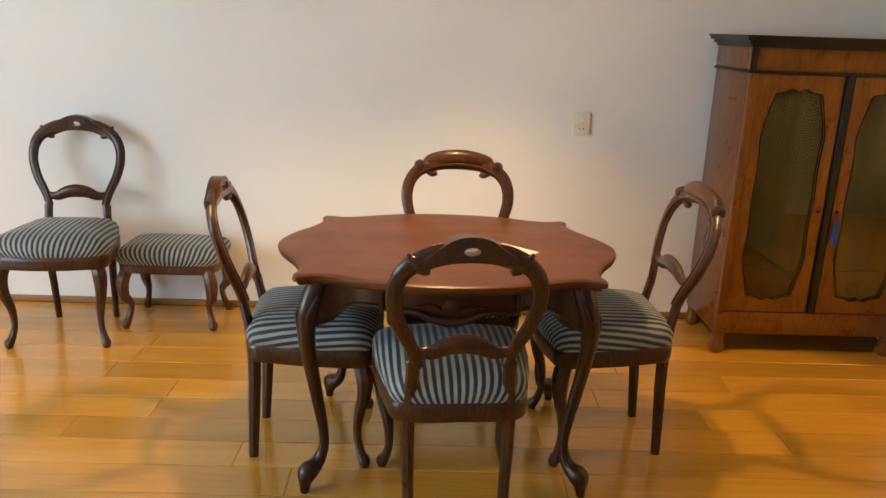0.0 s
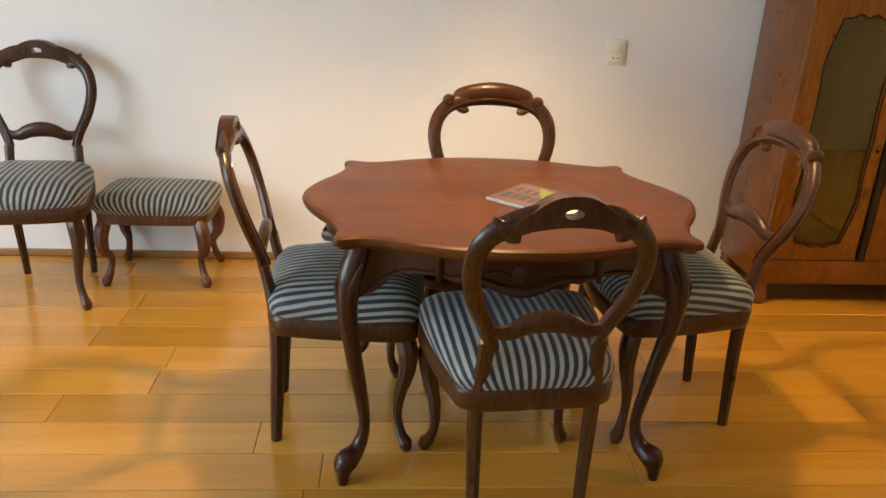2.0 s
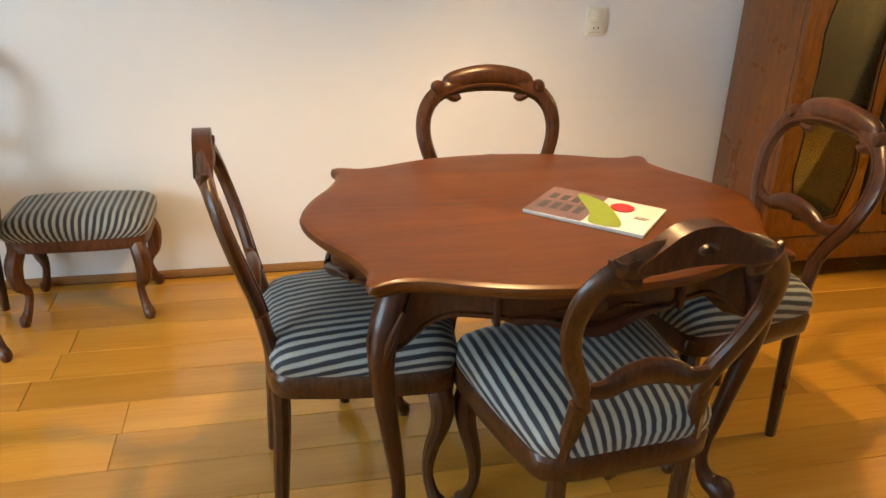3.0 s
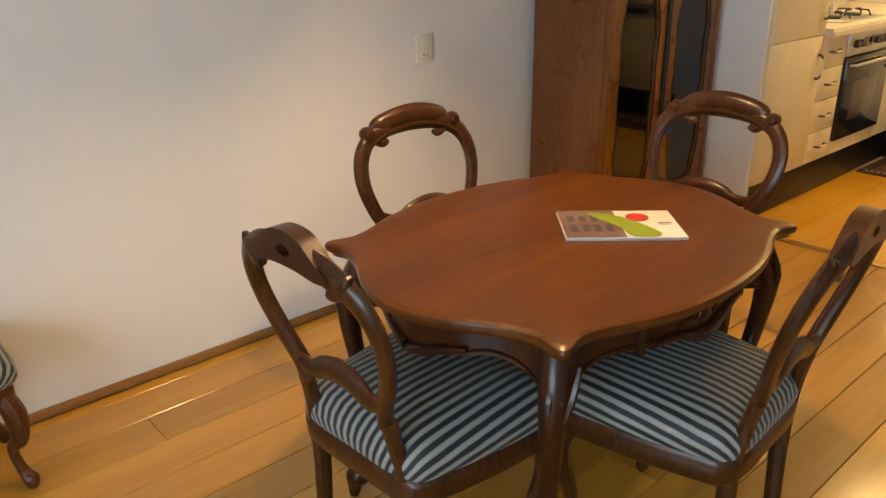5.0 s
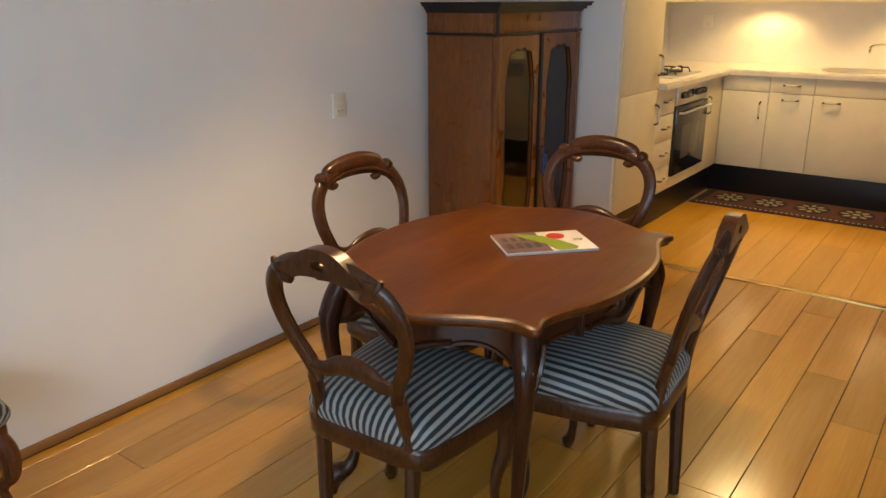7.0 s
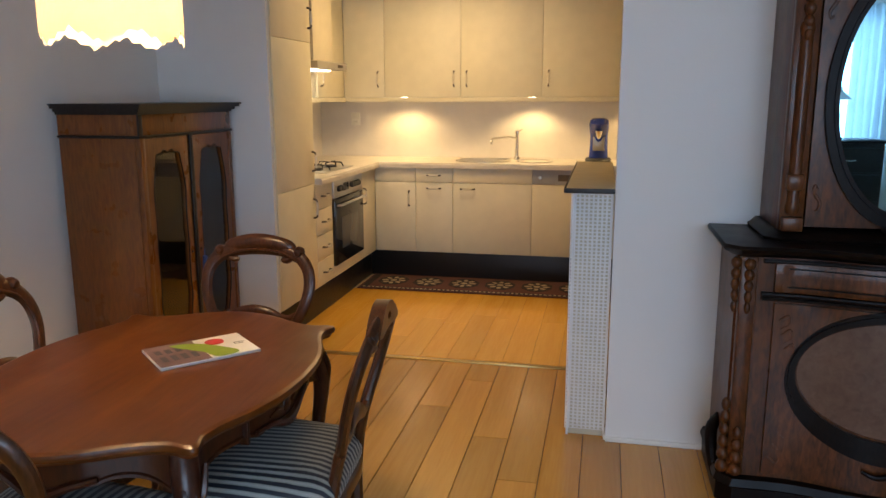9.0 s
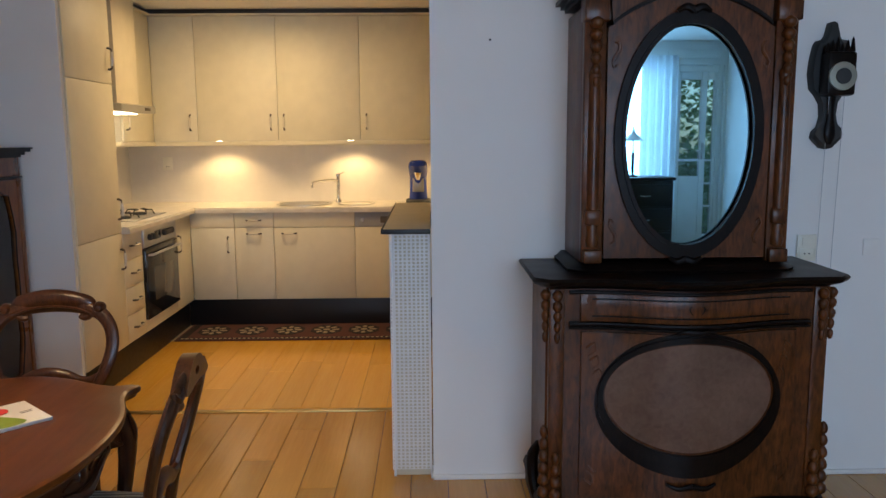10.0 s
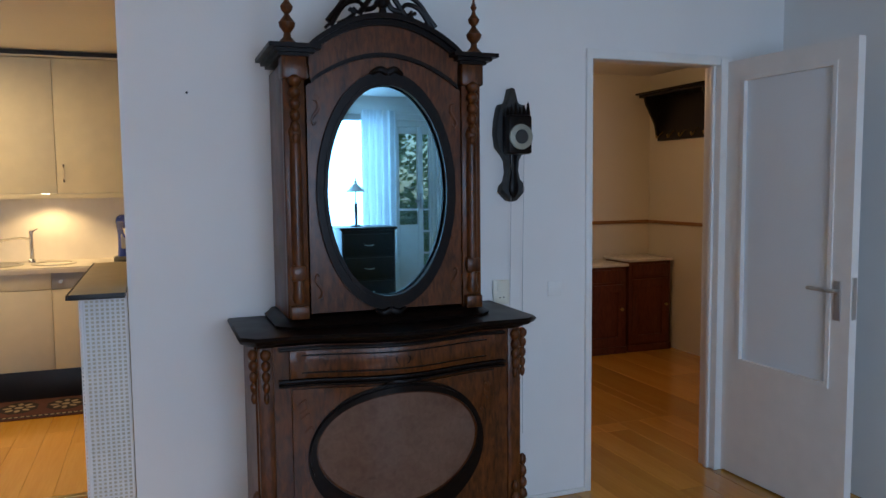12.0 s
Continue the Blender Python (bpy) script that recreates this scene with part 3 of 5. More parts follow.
        # raised lip along the lower edge of the tablet
        sweep(crest, spline([(-0.112, yy - 0.018, 0.884, 0.004, 0.004), (-0.06, yy - 0.022, 0.898, 0.005, 0.004), (0, yy - 0.023, 0.903, 0.005, 0.004), (0.06, yy - 0.022, 0.898, 0.005, 0.004), (0.112, yy - 0.018, 0.884, 0.004, 0.004)], 4), 6)
        for s in (-1, 1):
            lathe(crest, [(0.004, -0.028), (0.012, -0.026), (0.02, -0.014), (0.023, -0.002), (0.019, 0.012), (0.005, 0.018)], (0.158 * s, back_y(0.895), 0.893), 12, "y")
            sweep(crest, spline([(0.128 * s, yy - 0.002, 0.872, 0.015, 0.016), (0.104 * s, yy - 0.005, 0.858, 0.015, 0.014), (0.086 * s, yy - 0.005, 0.862, 0.008, 0.009)], 4), 8)
    part("crest_rail", crest, CHAIRW, c, "carved crest rail")
    up_ = 0.045 if kind == "tablet" else 0.0
    yy = back_y(0.61 + up_)
    rows = [(-0.155, yy, 0.608, 0.019, 0.011), (-0.125, yy - 0.003, 0.597, 0.017, 0.012), (-0.09, yy - 0.004, 0.596, 0.022, 0.013), (-0.05, yy - 0.005, 0.613, 0.027, 0.015), (0, yy - 0.006, 0.62, 0.03, 0.016), (0.05, yy - 0.005, 0.613, 0.027, 0.015), (0.09, yy - 0.004, 0.596, 0.022, 0.013), (0.125, yy - 0.003, 0.597, 0.017, 0.012), (0.155, yy, 0.608, 0.019, 0.011)]
    rows = [(x * (1 + 1.4 * up_), y, z + up_, a, b) for x, y, z, a, b in rows]
    part("cross_rail", sweep(bmesh.new(), spline(rows, 4), 10), CHAIRW, c, "carved cross rail")
    for ob in c.children:
        if ob.name.split(".")[0] in ("back_frame", "moulding", "crest_rail", "cross_rail"):
            ob.data.transform(Matrix.Translation((0, 0, 0.42)) @ Matrix.Diagonal((wide, 1, low, 1)) @ Matrix.Translation((0, 0, -0.42)))
    return c


ch = chair("pierced")
ch.matrix_world = pose(-0.284, 2.477, 0, 0, 0, 93)
copy_thing(ch, pose(0.199, 2.112, 0, 0, 0, 184.5))
wch = chair("tall")
wch.matrix_world = pose(-1.536, 3.371, 0, 0, 0, 5)
tagged(wch, "dark walnut balloon-back chair with a striped seat against the white wall", group="wall chair")
ch2 = chair("tablet")
ch2.matrix_world = pose(0.742, 2.533, 0, 0, 0, -86.7)
tagged(ch2, "walnut balloon-back chair with scrolled tablet crest and striped seat")
copy_thing(ch2, pose(0.2155, 2.813, 0, 0, 0, -2))

# footstool by the wall
st = thing("footstool", pose(-1.107, 3.563, 0, 0, 0, 0), "low wooden footstool with a striped upholstered top, against the wall", "stool")
so = [(p[0], p[1]) for p in spline([(-0.2, -0.15), (0, -0.16), (0.2, -0.15), (0.232, -0.1), (0.235, 0), (0.232, 0.1), (0.2, 0.15), (0, 0.16), (-0.2, 0.15), (-0.232, 0.1), (-0.235, 0), (-0.232, -0.1)], 4, True)]
part("cushion", cushion([(x, y, 0) for x, y in so], 0.32, 0.09), STRIPE, st, "striped upholstered pad")
part("stool_frame", stack(bmesh.new(), [[(x * s, y * s, z) for x, y in so] for s, z in ((0.94, 0.275), (0.97, 0.28), (0.97, 0.315), (0.95, 0.325))]), STOOLW, st)
for sx in (-1, 1):
    for sy in (-1, 1):
        part("leg", cabriole(bmesh.new(), 0.2 * sx, 0.132 * sy, 0.29), STOOLW, st)

# ---- dining table ----
tb = thing("dining_table", pose(0.178, 2.465, 0, 0, 0, 0.8), "mahogany dining table with a serpentine top and cabriole legs", "table")
quarter = [(0.0, 0.437), (0.14, 0.426), (0.25, 0.396), (0.325, 0.365), (0.39, 0.352), (0.445, 0.366), (0.458, 0.345), (0.449, 0.295), (0.475, 0.215), (0.53, 0.115)]
shape = quarter + [(0.56, 0.0)] + [(x, -y) for x, y in quarter[:0:-1]] + [(0, -0.437)] + [(-x, -y) for x, y in quarter[1:]] + [(-0.56, 0.0)] + [(-x, y) for x, y in quarter[:0:-1]]
outline = [(p[0], p[1]) for p in spline(shape, 5, True)]


def top_ring(s, z):
    return [(x - s * x / 0.5, y - s * y / 0.42, z) for x, y in outline]


part("tabletop", stack(bmesh.new(), [top_ring(0.03, 0.694), top_ring(0.014, 0.698), top_ring(0.01, 0.706), top_ring(0.002, 0.71), top_ring(0.0, 0.718), top_ring(0.003, 0.726), top_ring(0.012, 0.7296), top_ring(0.016, 0.73), top_ring(0.04, 0.73), top_ring(0.12, 0.73)]), TABLEW, tb)


def apron_foot(x, y):
    """Lower edge of the apron: deep by the legs and at the middle of each side, arched between."""
    leg = min(math.hypot(abs(x) - 0.4, abs(y) - 0.315), 1.0)
    mid = min(abs(x), abs(y) * 1.3)
    return 0.632 - 0.075 * math.exp(-(leg / 0.075) ** 2) - 0.034 * math.exp(-(mid / 0.075) ** 2) - 0.012 * math.exp(-((mid - 0.15) / 0.03) ** 2)


ap = bmesh.new()
rows = []
for x, y in outline:
    k0 = (x * 0.88, y * 0.87)
    k1 = (x * 0.82, y * 0.8)
    zf = apron_foot(x * 0.88, y * 0.87)
    rows.append([ap.verts.new((k0[0], k0[1], 0.696)), ap.verts.new((k0[0], k0[1], zf + 0.012)), ap.verts.new((k0[0] * 1.012, k0[1] * 1.012, zf + 0.008)), ap.verts.new((k0[0] * 1.012, k0[1] * 1.012, zf)), ap.verts.new((k1[0], k1[1], zf)), ap.verts.new((k1[0], k1[1], 0.696))])
for k, a in enumerate(rows):
    b = rows[(k + 1) % len(rows)]
    for j in range(6):
        ap.faces.new((a[j], a[(j + 1) % 6], b[(j + 1) % 6], b[j]))
part("apron", ap, TABLE_SHADED, tb)
for sx in (-1, 1):
    for sy in (-1, 1):
        rows = [(0.362, 0.285, 0.69, 0.031, 0.031), (0.384, 0.302, 0.63, 0.033, 0.033), (0.396, 0.312, 0.57, 0.03, 0.03), (0.392, 0.306, 0.47, 0.0235, 0.0235), (0.368, 0.286, 0.3, 0.0195, 0.0195), (0.352, 0.272, 0.16, 0.0155, 0.0155), (0.37, 0.282, 0.09, 0.022, 0.022), (0.4, 0.31, 0.065, 0.033, 0.033), (0.408, 0.318, 0.03, 0.02, 0.02), (0.41, 0.32, 0.0, 0.014, 0.014)]
        lg = part("leg", sweep(bmesh.new(), spline([(sx * (a + 0.028), sy * (b + 0.01), c, d, e) for a, b, c, d, e in rows], 4), 10), TABLE_SHADED, tb)
        cv = bmesh.new()
        for k in range(3):
            sweep(cv, spline([(sx * (0.385 + 0.02 * k), sy * (0.347 - 0.018 * k), 0.66 - 0.01 * k, 0.005, 0.006), (sx * (0.412 + 0.018 * k), sy * (0.352 - 0.012 * k), 0.6, 0.008, 0.009), (sx * (0.428 + 0.008 * k), sy * (0.34 - 0.006 * k), 0.53, 0.004, 0.004)], 3), 6)
        part("leg_carving", cv, TABLE_SHADED, lg)
for sy in (-1, 1):
    cv = bmesh.new()
    sweep(cv, spline([(-0.17, sy * 0.37, 0.635, 0.006, 0.006), (-0.1, sy * 0.38, 0.63, 0.009, 0.009), (-0.05, sy * 0.384, 0.612, 0.012, 0.011), (0, sy * 0.386, 0.604, 0.016, 0.014), (0.05, sy * 0.384, 0.612, 0.012, 0.011), (0.1, sy * 0.38, 0.63, 0.009, 0.009), (0.17, sy * 0.37, 0.635, 0.006, 0.006)], 4), 8)
    lathe(cv, [(0.026, -0.006), (0.024, 0.0), (0.012, 0.004), (0.002, 0.005)] if sy > 0 else [(0.002, -0.005), (0.012, -0.004), (0.024, 0.0), (0.026, 0.006)], (0, sy * 0.382, 0.648), 14, "y")
    for s in (-1, 1):
        sweep(cv, spline([(0.03 * s, sy * 0.381, 0.645, 0.004, 0.004), (0.06 * s, sy * 0.379, 0.655, 0.005, 0.004), (0.1 * s, sy * 0.375, 0.648, 0.003, 0.003)], 4), 6)
    part("apron_carving", cv, TABLE_SHADED, tb)
    part("apron_carving", sweep(bmesh.new(), spline([(sy * 0.462, -0.13, 0.637, 0.006, 0.006), (sy * 0.482, -0.07, 0.622, 0.01, 0.01), (sy * 0.494, 0, 0.604, 0.016, 0.014), (sy * 0.482, 0.07, 0.622, 0.01, 0.01), (sy * 0.462, 0.13, 0.637, 0.006, 0.006)], 4), 8), TABLE_SHADED, tb)
    for s in (-1, 1):
        part("apron_joint", boxes((s * 0.2 - 0.006, s * 0.2 + 0.006, sy * 0.352 - 0.012, sy * 0.352 + 0.012, 0.618, 0.694), bevel=0.002), TABLE_SHADED, tb)

# magazine on the table
mg = thing("magazine", pose(0.300, 2.397, 0.7305, 0, 0, -42.4), "white brochure with a green and red printed cover on the table", "magazine")
part("page_block", boxes((-0.15, 0.15, -0.105, 0.105, 0.0, 0.008), (-0.15, 0.15, -0.105, -0.1, 0.0, 0.0088), bevel=0.0008), PAPER, mg)
bm = boxes((-0.149, 0.0, -0.104, 0.104, 0.009, 0.0096))
part("cover_print", bm, PPLUM, mg, "plum toned photograph of a house front")
bm = bmesh.new()
for k in range(4):
    box(bm, -0.13 + 0.03 * k, -0.112 + 0.03 * k, -0.06, -0.01, 0.0096, 0.0100)
    box(bm, -0.13 + 0.03 * k, -0.112 + 0.03 * k, 0.015, 0.055, 0.0096, 0.0100)
part("cover_print", bm, PDARK, mg)
bm = stack(bmesh.new(), [[(p[0], p[1], z) for p in spline([(-0.07, 0.085), (0.0, 0.06), (0.05, 0.0), (0.09, -0.085), (0.02, -0.1), (-0.005, -0.03), (-0.06, 0.05)], 4, True)] for z in (0.0097, 0.0104)])
part("cover_print", bm, PGREEN, mg, "printed green hill")
part("cover_print", lathe(bmesh.new(), [(0.03, 0.0098), (0.03, 0.0107)], (0.055, 0.045, 0), 20), PRED, mg, "printed red disc")
part("cover_print", boxes((0.1, 0.135, 0.0, 0.003, 0.0096, 0.01), (0.1, 0.13, -0.012, -0.009, 0.0096, 0.01)), PDARK, mg)

for ob in mg.children:
    ob.data.transform(Matrix.Diagonal((0.95, 0.92, 1, 1)))

# ---- pendant lamp over the table ----
pl = thing("pendant_lamp", pose(0.15, 2.495, 0), "cream cloth pendant lampshade with a scalloped fringe", "lamp")
n = 96
bm = bmesh.new()
rings = []
for k, (r, z) in enumerate(((0.062, 1.985), (0.124, 1.93), (0.156, 1.83), (0.165, 1.735), (0.168, 1.725), (0.17, 1.66), (0.169, 1.625))):
    row = []
    for j in range(n):
        a = 2 * math.pi * j / n
        drop = 0.034 * abs((a * 7 / math.pi) % 2 - 1) + 0.005 * ((j * 7) % 3) if k == 6 else 0.0
        row.append(bm.verts.new((r * math.cos(a), r * math.sin(a), z - drop)))
    rings.append(row)
for a, b in zip(rings, rings[1:]):
    for j in range(n):
        bm.faces.new((a[j], a[(j + 1) % n], b[(j + 1) % n], b[j]))
bmesh.ops.solidify(bm, geom=bm.faces[:], thickness=0.002)
part("shade", bm, SHADE, pl, "cream cloth shade with scalloped hem")
part("band", sweep(bmesh.new(), [(0.17 * math.cos(a), 0.17 * math.sin(a), 1.73, 0.005, 0.005) for a in np.linspace(0, 2 * math.pi, 48, endpoint=False)], 6, True, (0, 0, 1)), BRASS, pl, "ochre braid band")
part("cord", sweep(bmesh.new(), [(0, 0, 1.86, 0.004, 0.004), (0, 0, TOP, 0.004, 0.004)], 8), BLACK, pl)
part("ceiling_rose", lathe(bmesh.new(), [(0.05, TOP - 0.03), (0.045, TOP - 0.01), (0.05, TOP)]), PORCELAIN, pl)
part("bulb", lathe(bmesh.new(), [(0.012, 1.86), (0.014, 1.83), (0.03, 1.8), (0.03, 1.77), (0.01, 1.74)]), BULB, pl)

# ---- sockets and switches ----
def socket(m, label, double=True):
    s = thing("wall_socket", m, label, "socket", "sockets")
    part("plate", boxes((-0.041, 0.041, -0.012, 0, -0.055, 0.055), bevel=0.004), IVORY, s)
    part("insert", boxes((-0.03, 0.03, -0.0145, -0.012, -0.042, -0.002), bevel=0.003), IVORY, s)
    part("rocker", boxes((-0.022, 0.022, -0.015, -0.012, 0.008, 0.045), bevel=0.002), IVORY, s)
    for x in (-0.0095, 0.0095):
        part("contact", lathe(bmesh.new(), [(0.0035, -0.0152), (0.0035, -0.0144)], (x, 0, -0.024), 8, "y"), BLACK, s)
    return s


sock = socket(pose(0.836, NORTH, 0.993), "ivory switch and socket plate on the white wall")
copy_thing(sock, pose(EAST, -0.345, 1.0, 0, 0, -90))
tagged(new("cover_plate", finish(boxes((EAST - 0.008, EAST, -0.655, -0.585, 0.965, 1.035), bevel=0.003), TRIMW)), "flat white blank cover plate on the wall", "cover plate")
copy_thing(sock, pose(KEAST - 0.014, 3.42, 1.27, 0, 0, -90))

tagged(new("nail", finish(lathe(bmesh.new(), [(0.002, 0.0), (0.002, -0.012), (0.005, -0.012), (0.004, -0.014)], (EAST, 0.979, 1.85), 8, "x"), BLACK)), "small dark nail in the white wall", "nail")

# ---- glazed cabinet against the north wall ----
vt = thing("display_cabinet", pose(1.445, 3.305, 0), "walnut two-door display cabinet with shaped glass panes and ebonised trim", "cabinet")
VW, VD = 0.855, 0.405
for name, dims in (("side_panel", (0.0, 0.022, 0.02, VD, 0.1, 1.37)), ("side_panel", (VW - 0.022, VW, 0.02, VD, 0.1, 1.37)), ("back_panel", (0.022, VW - 0.022, VD - 0.012, VD, 0.1, 1.37)), ("bottom_panel", (0.022, VW - 0.022, 0.03, VD - 0.012, 0.1, 0.125)), ("top_panel", (0.022, VW - 0.022, 0.03, VD - 0.012, 1.34, 1.37))):
    part(name, boxes(dims, bevel=0.002), VITW, vt)
part("base_rail", boxes((0.0, VW, 0.0, 0.022, 0.1, 0.21), bevel=0.004), VITW, vt)
part("frieze", boxes((-0.004, VW + 0.004, -0.004, 0.022, 1.29, 1.385), (-0.004, 0.002, 0.02, VD, 1.29, 1.385), bevel=0.004), VITW, vt)
part("corner_block", boxes((-0.008, 0.022, -0.012, 0.0, 1.29, 1.383), bevel=0.003), VITBLACK, vt, "ebonised corner block")
part("frieze_moulding", boxes((-0.012, VW + 0.012, -0.012, 0.0, 1.278, 1.29), (-0.012, 0.0, 0.0, VD, 1.278, 1.29), bevel=0.003), VITBLACK, vt)
cor = bmesh.new()
for i, (o, z0, z1) in enumerate(((0.012, 1.383, 1.395), (0.026, 1.395, 1.41), (0.045, 1.41, 1.424), (0.055, 1.424, 1.432))):
    box(cor, -o, VW + min(o, 0.05), -o, VD, z0, z1)
part("cornice", cor, VITBLACK, vt, "dark stepped cornice")
for x in (0.0, VW - 0.035):
    part("corner_column", boxes((x, x + 0.035, -0.01, 0.02, 0.21, 1.285), bevel=0.006), VITW, vt)
for x in (0.02, VW - 0.02):
    for y in (0.02, VD - 0.035):
        part("foot", lathe(bmesh.new(), [(0.022, 0.0), (0.034, 0.012), (0.038, 0.035), (0.03, 0.06), (0.026, 0.07), (0.03, 0.1)], (x + (0.01 if x < 0.1 else -0.01), y + 0.01, 0), 14), VITW, vt)
for i in (0, 1):
    x0, x1 = (0.036, 0.405) if i == 0 else (0.45, VW - 0.036)
    cx, hw = (x0 + x1) / 2, (x1 - x0) / 2
    outer = square_round(cx, 0.745, hw, 0.53)
    wavy = []
    for j in range(48):
        a = 2 * math.pi * j / 48
        c, s = math.cos(a), math.sin(a)
        e = (abs(c) ** 5 + abs(s) ** 5) ** (-1 / 5)
        k = 1 + 0.05 * math.cos(12 * a) * (abs(c) < 0.93 or 0.4)
        wavy.append((cx + (hw - 0.05) * c * e * k, 0.745 + 0.465 * s * e * (1 + 0.018 * math.cos(14 * a))))
    dr = part("door", ring_plate(bmesh.new(), outer, wavy, lambda u, v, d: Vector((u, d, v)), -0.004, 0.02), VITW, vt)
    part("glazing_moulding", sweep(bmesh.new(), [(u, -0.004, v, 0.0032, 0.0032) for u, v in wavy], 6, True), BUFD, dr)
    pn = part("pane", stack(bmesh.new(), [[(u, d, v) for u, v in [((u - cx) * 1.03 + cx, (v - 0.745) * 1.01 + 0.745) for u, v in wavy]] for d in (0.007, 0.01)]), CABPANE, dr, "old glass pane")
    pn.visible_shadow = False
    kn = lathe(bmesh.new(), [(0.004, -0.006), (0.008, -0.005), (0.008, -0.004)], (x1 - 0.02 if i == 0 else x0 + 0.02, 0, 0.69), 10, "y")
    part("keyhole_plate", kn, BUFD, dr)
part("centre_stile", boxes((0.412, 0.442, -0.014, 0.0, 0.21, 1.28), bevel=0.006), VITBLACK, vt, "ebonised centre stile")
sh = bmesh.new()
for z in (0.5, 0.82):
    box(sh, 0.022, VW - 0.022, 0.19, VD - 0.012, z, z + 0.016)
part("shelf", sh, VITW, vt)
fold = bmesh.new()
cols = []
for i in range(81):
    x = 0.03 + (VW - 0.06) * i / 80
    y = 0.045 + 0.0025 * math.sin(i * 1.05) + 0.003 * math.sin(i * 0.37)
    cols.append((fold.verts.new((x, y, 0.41)), fold.verts.new((x, y * 0.9 + 0.005, 1.27))))
for a, b in zip(cols, cols[1:]):
    fold.faces.new((a[0], b[0], b[1], a[1]))
bmesh.ops.solidify(fold, geom=fold.faces[:], thickness=0.002)
part("curtain", fold, CURTAIN, vt, "gathered olive cloth behind the glass")
part("inner_panel", boxes((0.03, VW - 0.03, 0.05, 0.06, 0.125, 0.4)), VITW, vt)
for x in (0.225, 0.635):
    part("rosette", lathe(bmesh.new(), [(0.004, -0.014), (0.012, -0.012), (0.016, -0.004), (0.024, -0.008), (0.03, -0.004), (0.032, 0.002)], (x, 0.05, 0.315), 18, "y"), VITW, vt, "turned wooden rosette")
ts = tagged(new("key_tassel", finish(lathe(lathe(bmesh.new(), [(0.003, 0.66), (0.003, 0.69)], (1.913, 3.282, 0), 8), [(0.006, 0.655), (0.012, 0.65), (0.013, 0.6), (0.017, 0.55), (0.014, 0.545)], (1.913, 3.282, 0), 12), TASSEL)), "blue tassel hanging from the cabinet key", "tassel")

# ---- tall buffet with an oval mirror, against the east wall ----
bf = thing("buffet", pose(EAST - 0.003, 0.281, 0, 0, 0, -90), "tall carved walnut buffet with oval mirror and burl panel", "buffet")


def swell(u, half, deep, rise):
    """The serpentine front: how far it stands from the wall at u."""
    k = abs(u) / half
    return deep + rise * (0.5 + 0.5 * math.cos(math.pi * min(k / 0.75, 1.0)))


def plan(half, deep, rise, z, n=40, corner=0.05):
    front = [(-half + 2 * half * i / n) for i in range(n + 1)]
    pts = [(-half, 0, z), (-half, -deep + corner, z)]
    pts += [(u * (1 - corner / half), -swell(u, half, deep, rise), z) for u in front]
    return pts + [(half, -deep + corner, z), (half, 0, z)]


LH = 0.522
part("plinth", stack(bmesh.new(), [plan(LH + 0.02, 0.45, 0.058, 0.0), plan(LH + 0.02, 0.45, 0.058, 0.07), plan(LH + 0.03, 0.46, 0.058, 0.08), plan(LH + 0.02, 0.45, 0.058, 0.105), plan(LH, 0.43, 0.058, 0.11)]), BUFD, bf)
part("lower_body", stack(bmesh.new(), [plan(LH - 0.005, 0.42, 0.072, 0.11), plan(LH - 0.005, 0.42, 0.072, 0.925)]), BUFW, bf)
part("top", stack(bmesh.new(), [plan(LH + 0.02, 0.44, 0.078, 0.922), plan(LH + 0.03, 0.455, 0.078, 0.93), plan(LH + 0.048, 0.485, 0.084, 0.942), plan(LH + 0.055, 0.492, 0.084, 0.955), plan(LH + 0.048, 0.485, 0.084, 0.965)]), BUFD, bf, "dark moulded top")


def on_front(u, v, d):
    return Vector((u, -swell(u, LH, 0.42, 0.072) - d, v))


def band(u0, u1, v0, v1, d, n=28):
    bm = bmesh.new()
    rows = []
    for i in range(n + 1):
        u = u0 + (u1 - u0) * i / n
        rows.append([bm.verts.new(on_front(u, v, dd)) for v, dd in ((v0, 0), (v0, d), (v0 + 0.004, d + 0.002), (v1 - 0.004, d + 0.002), (v1, d), (v1, 0))])
    for a, b in zip(rows, rows[1:]):
        for j in range(5):
            bm.faces.new((a[j], b[j], b[j + 1], a[j + 1]))
    bm.faces.new(rows[0])
    bm.faces.new(rows[-1][::-1])
    return bm


drw = part("drawer", band(-0.4, 0.4, 0.80, 0.905, 0.014), BUFW, bf)
for v0, v1 in ((0.786, 0.798), (0.903, 0.914), (0.772, 0.780)):
    part("drawer_moulding", band(-0.44, 0.44, v0, v1, 0.024), BUFD, bf)
part("drawer_moulding", band(-0.36, 0.36, 0.818, 0.823, 0.02), BUFD, drw)
part("drawer_moulding", band(-0.36, 0.36, 0.882, 0.887, 0.02), BUFD, drw)
esc = bmesh.new()
for s in (-1, 1):
    sweep(esc, spline([(0.0, -0.5, 0.872, 0.008, 0.006), (0.025 * s, -0.502, 0.862, 0.007, 0.006), (0.02 * s, -0.502, 0.84, 0.006, 0.006), (0, -0.502, 0.828, 0.005, 0.005)], 4), 8)
part("escutcheon", esc, BUFD, drw, "carved keyhole ornament")
for s in (-1, 1):
    bm = bmesh.new()
    for r, dz in ((0.02, 0.03), (0.016, 0.0), (0.02, -0.03)):
        lathe(bm, [(0.002, 0.012), (r * 0.7, 0.009), (r, 0.0)][::-1], (0.36 * s, -0.44, 0.852 + dz), 8, "y")
    part("drawer_rosette", bm, BUFW, drw)
